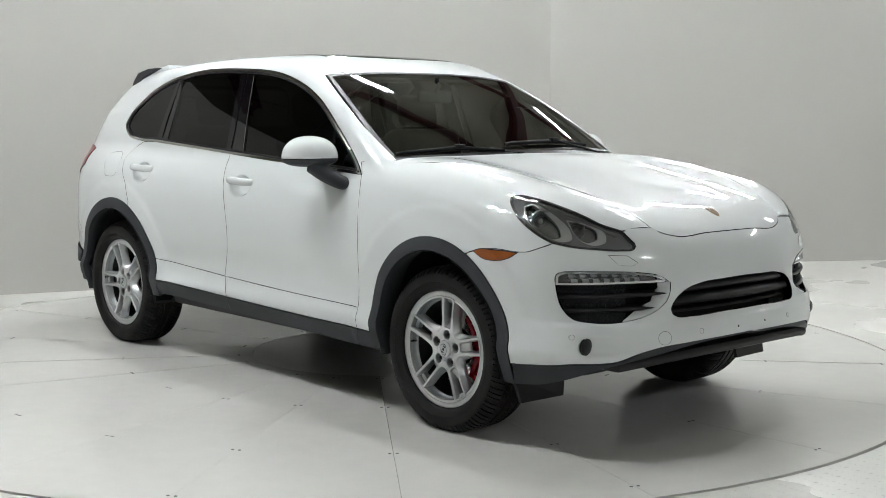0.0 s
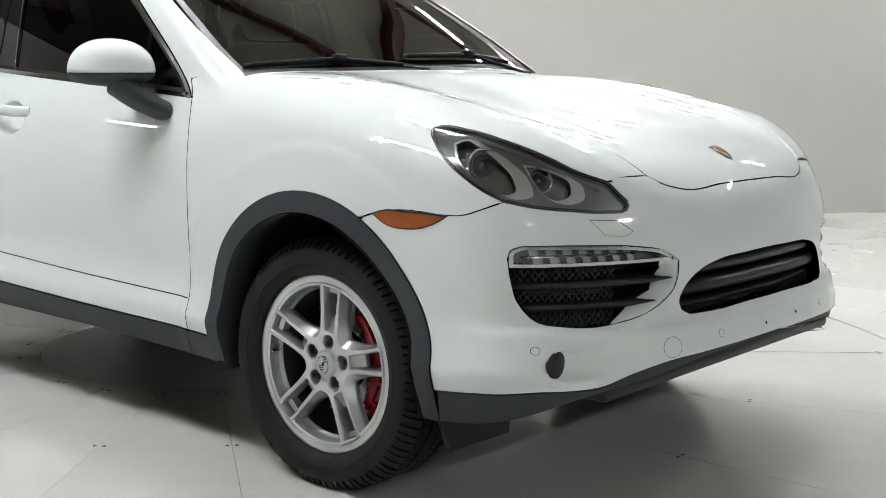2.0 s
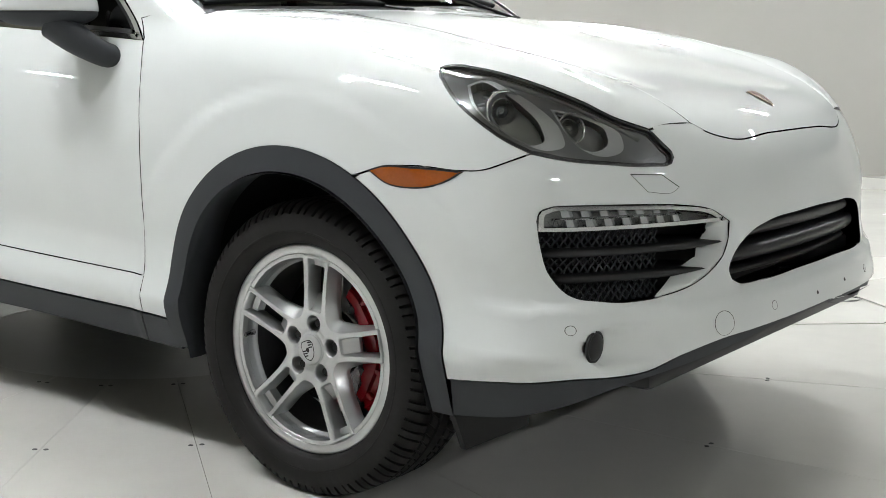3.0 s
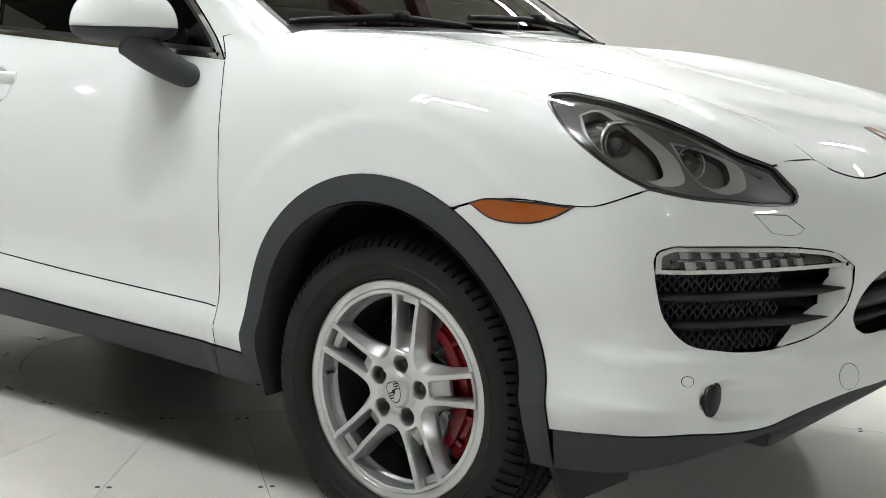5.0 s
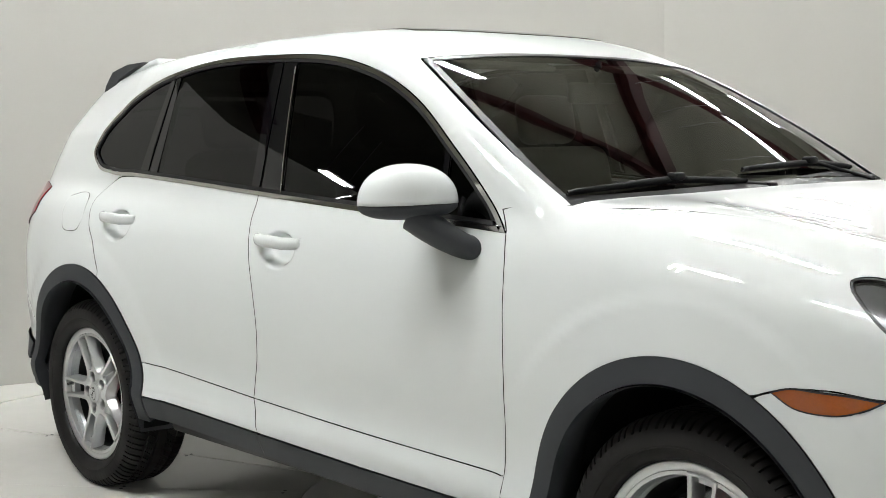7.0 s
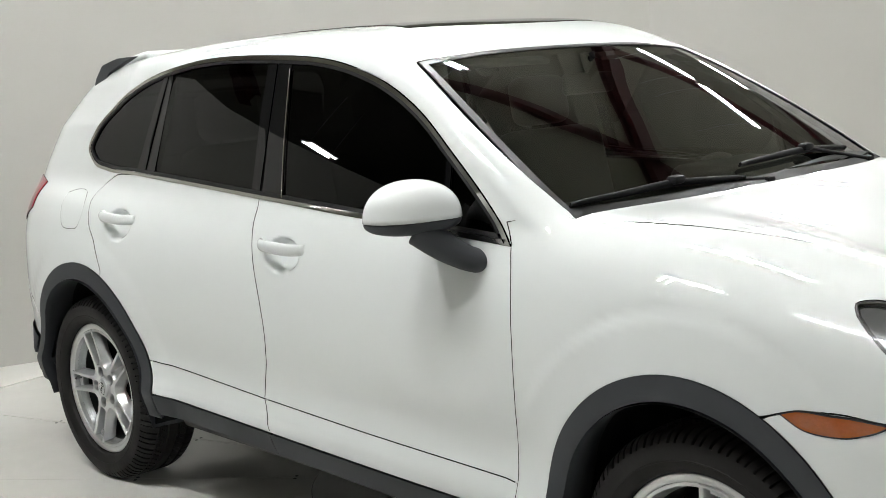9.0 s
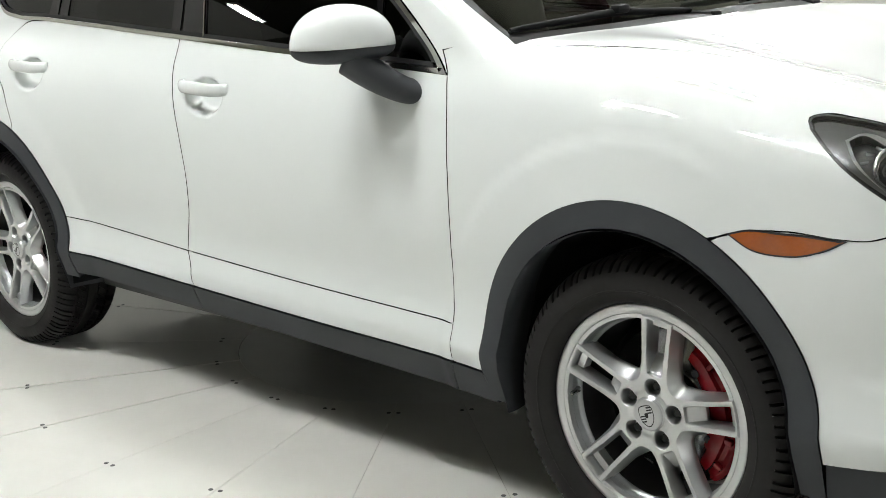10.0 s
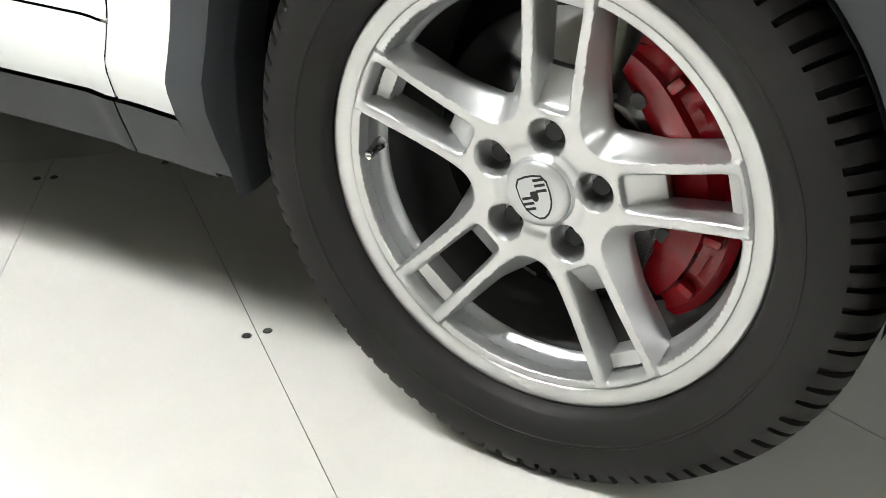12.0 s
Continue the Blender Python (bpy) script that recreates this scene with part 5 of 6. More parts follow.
def housing(cx, cz, rx, rz, parent):
    n = 40
    verts, faces = [], []
    for y in (-0.925, -0.80, -0.56):
        for i in range(n + 1):
            t = math.radians(-9 + 198 * i / n)
            k = 1.0 if y > -0.9 else 0.985
            verts.append((cx + rx * k * math.cos(t), y, cz + rz * k * math.sin(t)))
    for b in range(2):
        for i in range(n):
            faces.append((b * (n + 1) + i, b * (n + 1) + i + 1, (b + 1) * (n + 1) + i + 1, (b + 1) * (n + 1) + i))
    faces.append(tuple(2 * (n + 1) + i for i in range(n + 1)))
    shell_ob = build("wheel_housing", verts, faces, LINER, parent, "dark felt wheel housing")
    verts, faces = [], []
    steps = np.arange(n + 1)
    t = math.pi * np.clip((steps - 2) / (n - 4), 0, 1)
    drop = 0.045 * np.maximum(0, np.maximum(2 - steps, steps - n + 2))
    for back, k in ((-0.004, -0.0215), (0.006, -0.0245), (0.030, -0.0245), (0.080, -0.014), (0.140, 0.002)):
        px, pz = cx + (rx + k) * np.cos(t), cz + (rz + k) * np.sin(t) - drop
        if cx > 0:
            px = px + np.array([tuck(a, b) for a, b in zip(px, pz)]) + 0.022 * np.maximum(0.0, px - cx) / 0.455
        skin = land(SIDE, np.stack([px, np.maximum(pz, 0.30)], 1), body, 0.008)[:, 1]
        verts += np.stack([px, skin + back, pz], 1).tolist()
    for b in range(4):
        for i in range(n):
            faces.append((b * (n + 1) + i, b * (n + 1) + i + 1, (b + 1) * (n + 1) + i + 1, (b + 1) * (n + 1) + i))
    build("arch_return", verts, faces, CLADDING, shell_ob, "dark grey inner return of the arch moulding")
    return shell_ob


sill_x = np.linspace(1.04, -0.97, 36)
sill_edge = tube_along([(x, -0.858 + 0.03 * max(0, (x - 0.98) / 0.06) ** 2, seam_z(SILL, min(x, 0.98)) + 0.010) for x in sill_x], 0.021, "sill_edge", CLADDING, car, "dark grey rounded sill edge", sides=12)
liners = [housing(*ARCH_F, 0.415, 0.455, car), housing(*ARCH_R, 0.435, 0.470, car)]
mud = build("air_dam", [(1.87, -0.90, 0.30), (1.90, -0.62, 0.30), (2.05, -0.66, 0.31), (1.90, -0.885, 0.20), (1.91, -0.64, 0.20), (1.885, -0.90, 0.30), (1.915, -0.62, 0.30), (1.915, -0.885, 0.20), (1.925, -0.64, 0.20)],
            [(0, 1, 4, 3), (5, 7, 8, 6), (0, 3, 7, 5), (3, 4, 8, 7), (1, 6, 8, 4)], BLACK, car, "black rubber air dam", smooth=False)

# ---- cabin ----
dash = part("dashboard", block((0.42, 1.42, 0.30), 0.06, 4, (0.80, 0, 1.02)), LEATHER, car, "dark leather dashboard")
part("dash_top", block((0.30, 0.46, 0.10), 0.045, 4, (0.70, 0.38, 1.165)), LEATHER, dash)
wheel_c = np.array((0.52, 0.38, 1.055))
steer = ring_at(wheel_c, (-0.9, 0, 0.42), 0.185, 0.016, "steering_wheel", LEATHER, car, "dark leather steering wheel", 40)
bowl(wheel_c, (-0.9, 0, 0.42), 0.07, 0.03, "wheel_hub", LEATHER, steer, dome=True)
for ang in (0, 180, 270):
    d = np.array((0.42 * math.sin(math.radians(ang)), math.cos(math.radians(ang)), 0.9 * math.sin(math.radians(ang))))
    tube_along([wheel_c + d * 0.05, wheel_c + d * 0.12, wheel_c + d * 0.18], 0.014, "spoke", LEATHER, steer, sides=8)


def seat(x, y, wide, base=True):
    s = part("seat", block((0.16, wide, 0.60), 0.06, 4, (x - 0.10, y, 1.02), Matrix.Rotation(radians(-14), 4, "Y")), LEATHER, car, "dark leather seat")
    part("seat_cushion", block((0.50, wide, 0.18), 0.06, 3, (x + 0.18, y, 0.70)), LEATHER, s)
    for k in ((0,) if wide < 0.8 else (-0.42, 0.42)):
        part("headrest", block((0.10, 0.27, 0.19), 0.045, 4, (x - 0.20, y + k, 1.42), Matrix.Rotation(radians(-10), 4, "Y")), LEATHER, s)
        for e in (-0.05, 0.05):
            tube_along([(x - 0.18, y + k + e, 1.27), (x - 0.195, y + k + e, 1.36)], 0.007, "headrest_post", BLACK, s, sides=6)
    return s


seat(-0.02, -0.38, 0.52)
seat(-0.02, 0.38, 0.52)
seat(-0.95, 0.0, 1.30)
rear_view = part("rear_view_mirror", block((0.03, 0.24, 0.07), 0.014, 3, (0.36, 0.0, 1.50)), BLACK, car, "black rear view mirror")
tube_along([(0.365, 0, 1.52), (0.40, 0, 1.56), (0.38, 0, 1.60)], 0.012, "mirror_stem", BLACK, rear_view, sides=8)
for s in (-1, 1):
    part("sun_visor", block((0.16, 0.40, 0.018), 0.008, 2, (0.24, s * 0.33, 1.60), Matrix.Rotation(radians(16), 4, "Y")), TAN, car, "grey folded sun visor")
part("door_card", block((2.2, 0.05, 0.62), 0.02, 2, (-0.25, -0.80, 0.85)), LEATHER, car, "dark door lining")
part("door_card", block((2.2, 0.05, 0.62), 0.02, 2, (-0.25, 0.80, 0.85)), LEATHER, car, "dark door lining")
part("parcel_shelf", block((0.75, 1.4, 0.03), 0.01, 1, (-1.65, 0, 1.12)), LEATHER, car)


# ---- wheels ----
def spin(p, deg):
    c, s = math.cos(math.radians(deg)), math.sin(math.radians(deg))
    return np.stack([p[:, 0] * c - p[:, 1] * s, p[:, 0] * s + p[:, 1] * c], 1)


def softened(p, rounds=3):
    for _ in range(rounds):
        q = np.roll(p, -1, 0)
        p = np.stack([0.75 * p + 0.25 * q, 0.25 * p + 0.75 * q], 1).reshape(-1, 2)
    return p


def evened(p, ds):
    """The closed line with its points spaced alike."""
    c = np.r_[p, p[:1]]
    t = np.r_[0, np.cumsum(np.linalg.norm(np.diff(c, axis=0), axis=1))]
    q = np.linspace(0, t[-1], max(8, int(t[-1] / ds)), endpoint=False)
    return np.stack([np.interp(q, t, c[:, 0]), np.interp(q, t, c[:, 1])], 1)


def ccw(p):
    area = np.sum(p[:, 0] * np.roll(p[:, 1], -1) - np.roll(p[:, 0], -1) * p[:, 1])
    return p if area > 0 else p[::-1]


def gap_to(p, poly):
    """Distance of flat points to a closed line, minus inside."""
    best = np.full(len(p), 1e9)
    odd = np.zeros(len(p), bool)
    for a, b in zip(poly, np.roll(poly, -1, 0)):
        d = b - a
        s = np.clip(((p - a) @ d) / (d @ d + 1e-15), 0, 1)
        best = np.minimum(best, ((p - a - s[:, None] * d) ** 2).sum(1))
        cross = (a[1] > p[:, 1]) != (b[1] > p[:, 1])
        odd ^= cross & (p[:, 0] < (b[0] - a[0]) * (p[:, 1] - a[1]) / (d[1] if d[1] else 1e-12) + a[0])
    return np.sqrt(best) * np.where(odd, -1, 1)


def net(field, low, high, h):
    """Quads over the surface where field is zero, inside a box."""
    ax = [np.arange(a, b + h, h) for a, b in zip(low, high)]
    n = [len(a) for a in ax]
    g = np.stack(np.meshgrid(*ax, indexing="ij"), -1)
    val = field(g.reshape(-1, 3)).reshape(n)
    c = [k - 1 for k in n]
    total, count = np.zeros(c + [3]), np.zeros(c)
    corner = lambda o: tuple(slice(k, k + m) for k, m in zip(o, c))
    for axis in range(3):
        for u in (0, 1):
            for w in (0, 1):
                o = [u, w]
                o.insert(axis, 0)
                e = list(o)
                e[axis] = 1
                a, b = val[corner(o)], val[corner(e)]
                hit = (a < 0) != (b < 0)
                s = np.where(hit, a / np.where(hit, a - b, 1), 0)
                spot = g[corner(o)].copy()
                spot[..., axis] += s * h
                total += spot * hit[..., None]
                count += hit
    live = count > 0
    index = np.full(c, -1)
    index[live] = np.arange(live.sum())
    v = total[live] / count[live][:, None]
    faces = []
    for axis in range(3):
        p, q = [k for k in range(3) if k != axis]
        a = val[tuple(slice(0, n[k] - 1) if k == axis else slice(1, n[k] - 1) for k in range(3))]
        b = val[tuple(slice(1, n[k]) if k == axis else slice(1, n[k] - 1) for k in range(3))]
        i = np.argwhere((a < 0) != (b < 0))
        at = np.zeros_like(i)
        at[:, axis], at[:, p], at[:, q] = i[:, axis], i[:, p] + 1, i[:, q] + 1
        quad = []
        for dp, dq in ((0, 0), (1, 0), (1, 1), (0, 1)):
            k = at.copy()
            k[:, p] -= dp
            k[:, q] -= dq
            quad.append(index[k[:, 0], k[:, 1], k[:, 2]])
        faces.append(np.stack(quad, 1))
    f = np.concatenate(faces)
    f = f[(f >= 0).all(1)]

    def lean(p, e=3e-4):
        return np.stack([field(p + d) - field(p - d) for d in np.eye(3) * e], 1) / (2 * e)
    start = v.copy()
    for _ in range(3):
        g = lean(v)
        v = v - np.clip(field(v) / np.maximum((g * g).sum(1), 0.2), -h, h)[:, None] * g
        v = np.clip(v, start - 0.75 * h, start + 0.75 * h)
    norm = lean(v, 5e-4)
    norm /= np.linalg.norm(norm, axis=1)[:, None] + 1e-9
    turn = np.cross(v[f[:, 1]] - v[f[:, 0]], v[f[:, 2]] - v[f[:, 0]])
    f = np.where(((turn * norm[f].mean(1)).sum(1) < 0)[:, None], f[:, ::-1], f)
    return v, f, norm


FACE = spline((0.0, 0.034), (0.045, 0.034), (0.075, 0.032), (0.10, 0.0325), (0.14, 0.036), (0.19, 0.041), (0.225, 0.0445), (0.245, 0.046))
PAIR = math.radians(36)
half_pair = lambda r: 0.0350 + 0.0055 * np.clip((r - 0.12) / 0.11, 0, 1) ** 1.5 + 0.004 * np.clip((0.115 - r) / 0.03, 0, 1) ** 2
left = [(r, math.asin(half_pair(r) / r)) for r in np.linspace(0.090, 0.226, 10)]
gap_poly = [(r * math.cos(a), r * math.sin(a)) for r, a in left]
gap_poly += [(0.2295 * math.cos(a), 0.2295 * math.sin(a)) for a in np.linspace(left[-1][1] + 0.02, 2 * PAIR - left[-1][1] - 0.02, 9)]
gap_poly += [(r * math.cos(2 * PAIR - a), r * math.sin(2 * PAIR - a)) for r, a in reversed(left)]
gap_poly += [(0.084 * math.cos(PAIR), 0.084 * math.sin(PAIR))]
OPENING = softened(np.array(gap_poly), 2)
SLOT = softened(np.array([(0.0965, -0.0185), (0.102, -0.0200), (0.12, -0.0212), (0.17, -0.0242), (0.222, -0.0278), (0.2285, -0.028), (0.2300, -0.024), (0.2300, 0.0), (0.2300, 0.024), (0.2285, 0.028), (0.222, 0.0278), (0.17, 0.0242), (0.12, 0.0212), (0.102, 0.0200), (0.0965, 0.0185), (0.0960, 0.0)]), 2)
TABLE_R, TABLE_A = np.linspace(0, 0.252, 505), np.linspace(0, PAIR, 241)
grid_r, grid_a = np.meshgrid(TABLE_R, TABLE_A, indexing="ij")
flat = np.stack([grid_r * np.cos(grid_a), grid_r * np.sin(grid_a)], -1).reshape(-1, 2)
TABLE = np.stack([gap_to(flat, OPENING), gap_to(flat, SLOT)], 1).reshape(505, 241, 2)


def rim_field(p):
    """Minus inside the cast face of the wheel, its axle along y and outward -y."""
    w = -p[:, 1]
    r = np.hypot(p[:, 0], p[:, 2])
    sec = np.abs((np.arctan2(p[:, 2], p[:, 0]) + PAIR) % (2 * PAIR) - PAIR)
    i, j = np.clip(r / 0.252 * 504, 0, 503.999), np.clip(sec / PAIR * 240, 0, 239.999)
    a, b = i.astype(int), j.astype(int)
    s, t = (i - a)[:, None], (j - b)[:, None]
    d = (TABLE[a, b] * (1 - s) + TABLE[a + 1, b] * s) * (1 - t) + (TABLE[a, b + 1] * (1 - s) + TABLE[a + 1, b + 1] * s) * t
    u, side = r * np.cos(sec), r * np.sin(sec)
    top = FACE(np.clip(r, 0, 0.245))
    lower = np.maximum(ease((side - half_pair(r) + 0.001) / 0.003), ease((r - 0.2365) / 0.003)) * ease((r - 0.222) / 0.004)
    top = top - 0.007 * ease((r - 0.2395) / 0.003)
    top = top - 0.0042 * lower - 0.0045 * ease((0.058 - r) / 0.008) * ease((r - 0.0385) / 0.003)
    top = top - 0.0016 * np.sin(np.clip((side - 0.024) / 0.012, 0, 1) * math.pi) * ease((r - 0.11) / 0.03) * ease((0.222 - r) / 0.01)
    depth = np.clip(top - w, 0, 0.1)
    taper = np.interp(r, (0.09, 0.115, 0.15, 0.20, 0.222, 0.229), (0.023, 0.020, 0.0105, 0.0075, 0.005, 0.002))
    opening = d[:, 0] + taper * np.clip(depth / 0.030, 0, 1) ** 1.15
    floor_at = np.interp(u, (0.095, 0.103, 0.135, 0.145, 0.203, 0.209, 0.24), (0.008, 0.014, 0.034, 0.09, 0.09, 0.026, 0.022))
    slot = np.maximum(d[:, 1] + 0.003 * np.clip(depth / 0.03, 0, 1) - 0.0025 * np.exp(-depth / 0.0015), depth - floor_at)
    lug = np.hypot(u - 0.065, side) - 0.0196 - 0.0032 * np.exp(-depth / 0.0035)
    out = smax(w - top, -opening, 0.0012)
    out = smax(out, -slot, 0.0010)
    out = smax(out, -lug, 0.0012)
    out = np.maximum(out, np.where(r > 0.2265, 0.024 - w, -1))
    return np.maximum(out, r - 0.2445)


RIM_V, RIM_F, RIM_N = net(rim_field, (-0.25, -0.052, -0.25), (0.25, 0.006, 0.25), 0.0022)
# even out the shading of the cast face, but not across its edges
pairs = np.concatenate([RIM_F[:, [k, (k + 1) % 4]] for k in range(4)] + [RIM_F[:, [0, 2]], RIM_F[:, [1, 3]]])
pairs = np.concatenate([pairs, pairs[:, ::-1]])
for _ in range(6):
    alike = np.clip(((RIM_N[pairs[:, 0]] * RIM_N[pairs[:, 1]]).sum(1) - 0.75) / 0.25, 0, 1)
    total = RIM_N.copy()
    for axis in range(3):
        total[:, axis] += np.bincount(pairs[:, 0], alike * RIM_N[pairs[:, 1], axis], len(RIM_N))
    RIM_N = total / (np.linalg.norm(total, axis=1)[:, None] + 1e-9)


def wheel(x, y, tilt):
    """Five pairs of slim spokes; the rim carries tyre, cap, bolts, disc and caliper."""
    c, s = math.cos(math.radians(tilt)), math.sin(math.radians(tilt))
    turn = np.array(((c, 0, s), (0, 1, 0), (-s, 0, c)))
    rim = build("wheel", RIM_V @ turn, RIM_F, SILVER, car, "silver alloy wheel with five split spokes", normals=RIM_N @ turn)
    rim.location = (x, y, HUB)
    v, f = lathe([(0.2395, 0.0370), (0.2408, 0.0408), (0.2425, 0.0422), (0.252, 0.0432), (0.2595, 0.0445), (0.2628, 0.0430), (0.2640, 0.0390), (0.2625, 0.033), (0.25, 0.03)], 144, "", SILVER, rim)
    build("rim_flange", v, f, SILVER, rim)
    v, f = lathe([(0.2432, 0.034), (0.2312, 0.030), (0.2300, 0.022), (0.2268, 0.010), (0.2245, 0.004), (0.2205, 0.0015), (0.2195, -0.004)], 120, "", BARREL, rim)
    build("rim_barrel", v, [k[::-1] for k in f], BARREL, rim)
    # inner part of the silver barrel, coloured dark for the shade behind the spokes
    v, f = lathe([(0.2195, -0.004), (0.2208, -0.012), (0.2225, -0.10), (0.232, -0.16)], 96, "", BARREL_SHADE, rim)
    build("inner_barrel", v, [k[::-1] for k in f], BARREL_SHADE, rim, "inner rim, shade of the deep barrel put into its grey")
    v, f = lathe([(0.0, 0.042), (0.015, 0.0418), (0.030, 0.0408), (0.0365, 0.0392), (0.0385, 0.036), (0.0385, 0.028)], 40, "", CAP, rim)
    cap = build("centre_cap", v, f, CAP, rim, "silver centre cap with a dark shield mark")
    shield = ccw(softened(np.array([(-0.0135, 0.014), (0.0, 0.0165), (0.0135, 0.014), (0.0135, -0.004), (0.009, -0.014), (0.0, -0.020), (-0.009, -0.014), (-0.0135, -0.004)]), 1))
    for lines, mat, lift in ((1.5 * shield, BLACK, 0.0425), (1.36 * shield, CAP, 0.0428), (0.36 * shield, BLACK, 0.0434)):
        s = spin(lines, 20)
        build("cap_mark", [(a, -lift, b) for a, b in s], [tuple(range(len(s)))], mat, cap, smooth=False)
    for k in range(6):
        a = (-0.0112 if k % 2 else 0.0022)
        zz = 0.0105 - 0.0042 * (k // 2) if k % 2 == 0 else -0.002 - 0.0042 * (k // 2)
        s = spin(1.5 * np.array([(a, zz), (a + 0.009, zz), (a + 0.009, zz + 0.0022), (a, zz + 0.0022)]), 20)
        build("cap_mark", [(p, -0.0431, r2) for p, r2 in s], [(0, 1, 2, 3)], BLACK, cap, smooth=False)
    for k in range(5):
        c = spin(np.array([(0.065, 0.0)]), 72 * k + tilt)[0]
        bm = bmesh.new()
        bmesh.ops.create_cone(bm, cap_ends=True, segments=12, radius1=0.0118, radius2=0.0105, depth=0.020, matrix=Matrix.Translation((c[0], -0.004, c[1])) @ Matrix.Rotation(radians(90), 4, "X"))
        part("wheel_bolt", bm, BLACK, rim)
        bm = bmesh.new()
        bmesh.ops.create_cone(bm, cap_ends=True, segments=18, radius1=0.0212, radius2=0.0212, depth=0.004, matrix=Matrix.Translation((c[0], 0.006, c[1])) @ Matrix.Rotation(radians(90), 4, "X"))
        part("bolt_seat", bm, STEEL, rim)
    at = spin(np.array([(0.219, 0.0)]), 178)[0]
    tube_along([(at[0], -0.012, at[1]), (at[0] * 0.985, -0.03, at[1] * 0.985), (at[0] * 0.97, -0.046, at[1] * 0.97)], [0.008, 0.006, 0.0055], "valve", STEEL, rim, sides=10)
    # tyre: a side profile turned round the axle, with grooves along and slits across the tread
    prof = [(0.250, 0.030), (0.2622, 0.0345), (0.2652, 0.046), (0.2672, 0.0525), (0.270, 0.0565), (0.2725, 0.0590), (0.290, 0.068), (0.297, 0.0700), (0.298, 0.0712), (0.301, 0.0716), (0.302, 0.0708), (0.310, 0.0715), (0.327, 0.0705), (0.341, 0.066), (0.347, 0.0625), (0.3515, 0.0590), (0.357, 0.0545), (0.363, 0.047), (0.3675, 0.0385), (0.3705, 0.030)]
    mid_w = -0.0575
    across = sorted(list(np.linspace(0.0795, -0.0795, 9)) + [g + d for g in (-0.062, -0.022, 0.022, 0.062) for d in (-0.0058, -0.0046, 0.0046, 0.0058)], reverse=True)
    k0 = len(prof)
    prof = prof + [(TYRE - 0.0012 * (w0 / 0.08) ** 2, w0 + mid_w) for w0 in across]
    prof = np.array(prof + [(a, 2 * mid_w - b) for a, b in reversed(prof[:k0])])
    w0 = prof[:, 1] - mid_w
    share = np.array((0.0, 0.03, 0.27, 0.31, 0.65))
    pitch = np.arange(88) + 0.12 * np.sin(np.arange(88) * 2.4)
    pitch -= pitch[0]
    step = np.diff(np.r_[pitch, 88])
    column = (pitch[:, None] + share[None] * step[:, None]).ravel() * 2 * math.pi / 88
    slit = np.tile((0.0, 1.0, 1.0, 0.0, 0.0), 88)
    shear = 2.0 * np.clip(w0, -0.062, 0.062) + 0.7 * (w0 - np.clip(w0, -0.062, 0.062))
    groove = np.zeros(len(prof))
    for g in (-0.062, -0.022, 0.022, 0.062):
        groove = np.maximum(groove, 0.008 * (np.abs(w0 - g) < 0.0050))
    cut = np.where(np.abs(w0) > 0.0655, 0.0110 * np.clip((prof[:, 0] - 0.3405) / 0.009, 0, 1), 0.0055 * (np.abs(w0) > 0.021) * (np.abs(w0) < 0.0575))
    cut = cut * (prof[:, 0] > 0.3405)
    ang = column[:, None] + shear[None]
    rr = prof[None, :, 0] - np.maximum(groove[None], cut[None] * slit[:, None])
    v = np.stack([rr * np.cos(ang), np.broadcast_to(-prof[None, :, 1], rr.shape), rr * np.sin(ang)], -1).reshape(-1, 3)
    n, k = len(column), len(prof)
    f = [(i * k + a, ((i + 1) % n) * k + a, ((i + 1) % n) * k + a + 1, i * k + a + 1) for i in range(n) for a in range(k - 1)]
    low = v[:, 2] < -HUB + 0.001
    squash = np.clip((-HUB + 0.045 - v[:, 2]) / 0.045, 0, 1)
    v[:, 1] += (v[:, 1] - 0.0575) * 0.05 * squash * squash
    v[low, 2] = -HUB + 0.001
    tyre = build("tyre", v, f, RUBBER, rim, "black road tyre with worn grey sidewall")
    tyre.data.set_sharp_from_angle(angle=radians(28))
    # brakes
    v, f = lathe([(0.085, -0.055), (0.090, -0.062), (0.178, -0.062), (0.180, -0.064), (0.180, -0.090), (0.09, -0.09)], 72, "", STEEL, rim)
    disc = build("brake_disc", v, f, STEEL, rim, "bright steel brake disc")
    v, f = lathe([(0.0, -0.030), (0.06, -0.030), (0.082, -0.034), (0.086, -0.055)], 48, "", BLACK, rim)
    build("disc_hat", v, f, BLACK, disc, "dark disc hat")
    v, f = lathe([(0.05, -0.10), (0.205, -0.10), (0.206, -0.115)], 48, "", BLACK, rim)
    build("splash_shield", v, f, BLACK, rim)
    n = 54
    verts, faces = [], []
    deg = np.linspace(-46, 62, n)
    th = np.radians(deg)
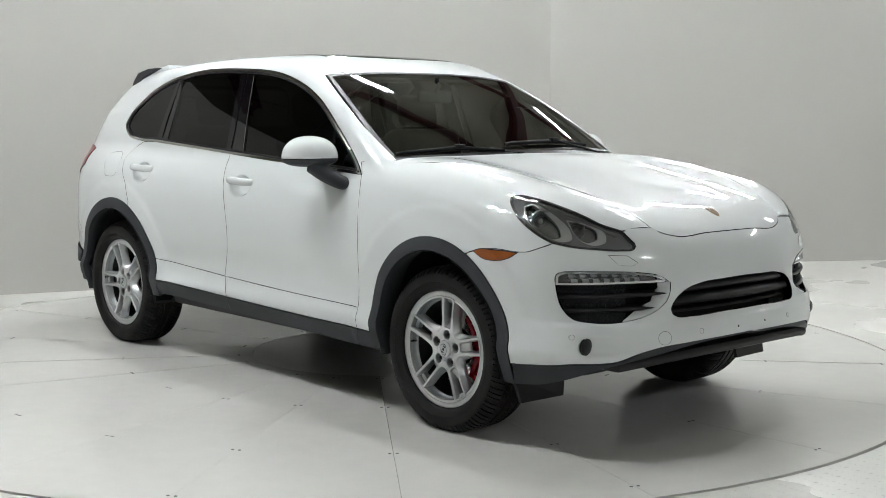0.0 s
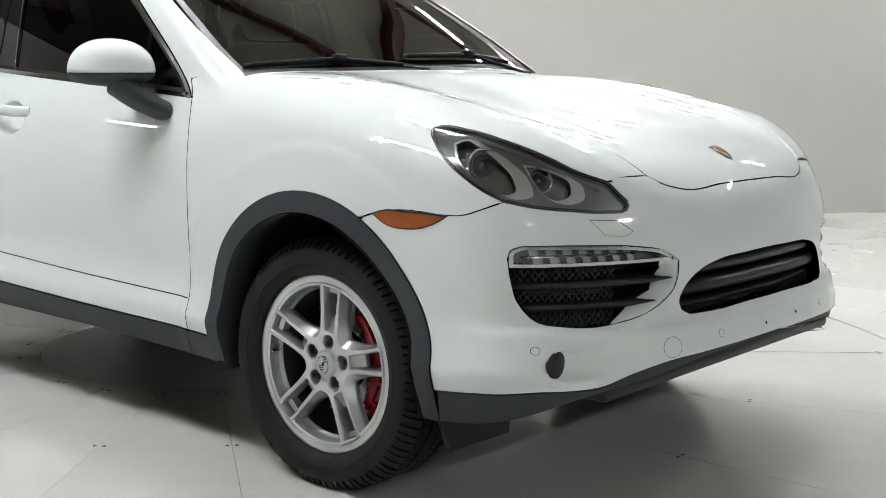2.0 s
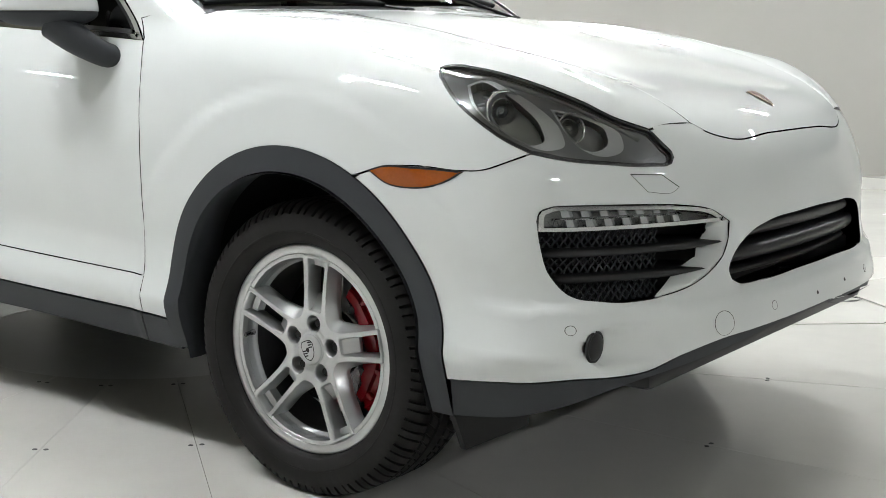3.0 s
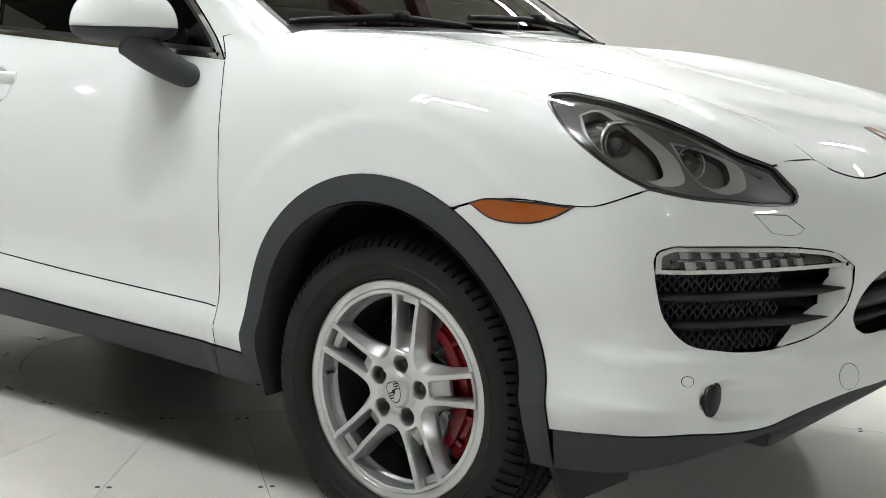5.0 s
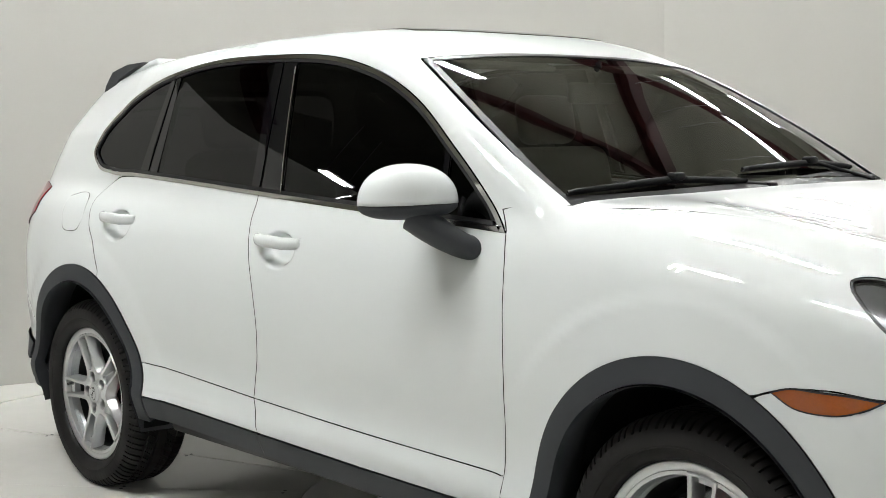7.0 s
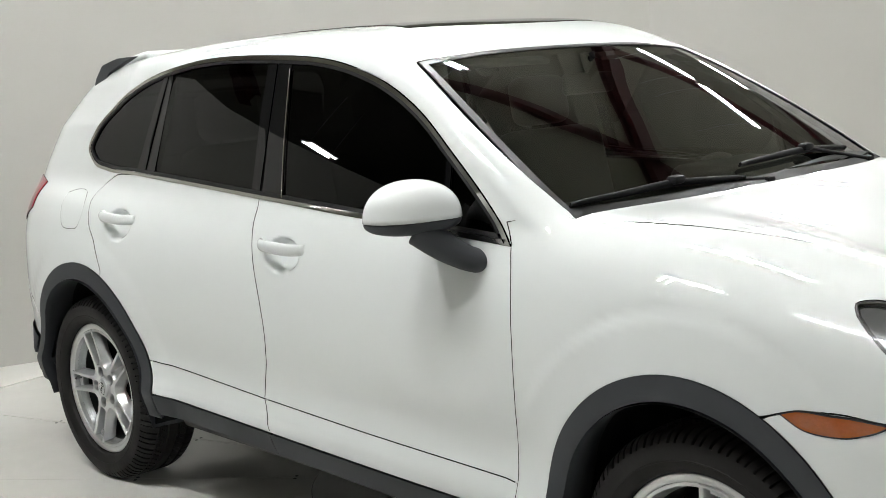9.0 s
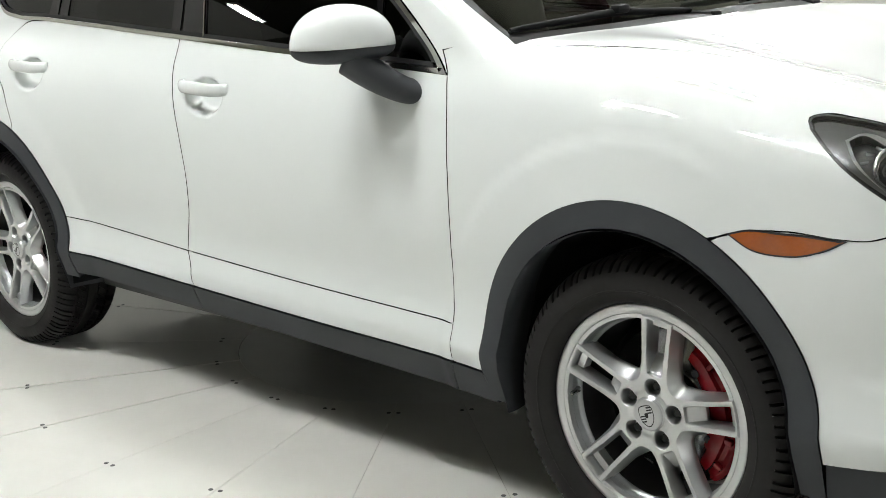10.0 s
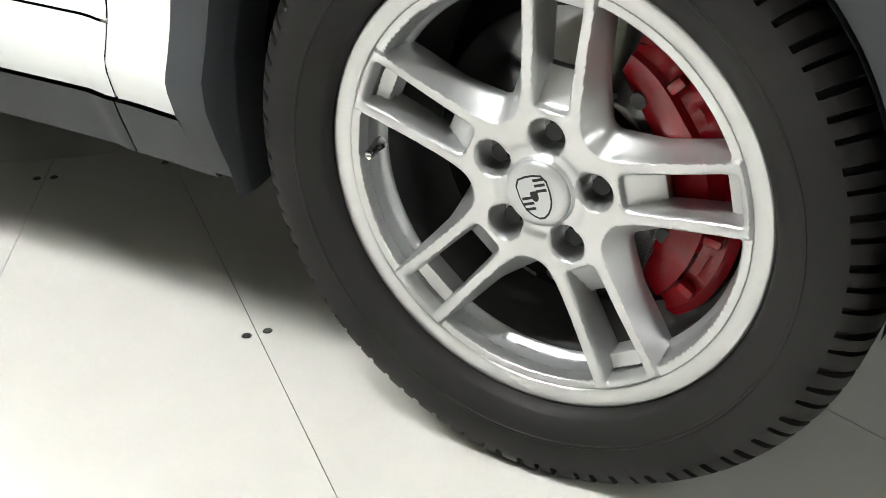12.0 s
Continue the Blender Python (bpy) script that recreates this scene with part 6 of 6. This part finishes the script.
    for k in range(n):
        s = abs(k / (n - 1) * 2 - 1)
        rin = 0.116 + 0.018 * s ** 4
        rout = 0.2165 - 0.010 * s ** 8
        lobe = 0.011 * (bell(deg[k], 33, 15) + bell(deg[k], -24, 13))
        rough_cast = 0.004 * math.sin(deg[k] * 0.55) * bell(deg[k], 40, 22)
        bridge = 0.010 * bell(deg[k], 5, 7)
        for rr, yy in ((rin, -0.040), (rin + 0.008, -0.026 + lobe * 0.5), (0.150, -0.018 + lobe), (0.172, -0.016 + lobe), (0.1755, -0.023 + lobe * 0.6), (0.186, -0.020 + rough_cast - bridge), (rout - 0.016, -0.014 + rough_cast - bridge * 0.4), (rout - 0.004, -0.020 + rough_cast), (rout, -0.034), (rout, -0.10), (rin, -0.10)):
            verts.append((rr * math.cos(th[k]), -yy, rr * math.sin(th[k])))
    m = 11
    for k in range(n - 1):
        for a in range(m):
            b = (a + 1) % m
            faces.append((k * m + a, (k + 1) * m + a, (k + 1) * m + b, k * m + b))
    faces += [tuple(range(m)), tuple((n - 1) * m + a for a in reversed(range(m)))]
    cal = build("brake_caliper", verts, faces, RED, rim, "glossy red brake caliper")
    cal.data.set_sharp_from_angle(angle=radians(35))
    for deg in (47, -20):
        c = (0.132 * math.cos(radians(deg)), 0.026, 0.140 * math.sin(radians(deg)))
        bm = bmesh.new()
        bmesh.ops.create_cone(bm, cap_ends=True, segments=16, radius1=0.011, radius2=0.009, depth=0.022, matrix=Matrix.Translation(c) @ Matrix.Rotation(radians(90), 4, "X"))
        part("caliper_bolt", bm, BLACK, cal)
    for deg in (22, 44, -12, -34):
        c = (0.186 * math.cos(radians(deg)), 0.014, 0.186 * math.sin(radians(deg)))
        part("caliper_rib", block((0.022, 0.018, 0.014), 0.005, 2, c, Matrix.Rotation(-radians(deg), 4, "Y")), RED, cal)
    return rim


front_wheel = wheel(AXLE, -0.8625, 83.0)
rear_wheel = wheel(-AXLE, -0.870, 37)

for ob in right + [wing, lamp, marker, side_in, drl, fog, mirror, front_wheel, rear_wheel, tail_lamp, flap, mud, flank, sill_edge] + liners + sensors:
    other_side(ob, car)
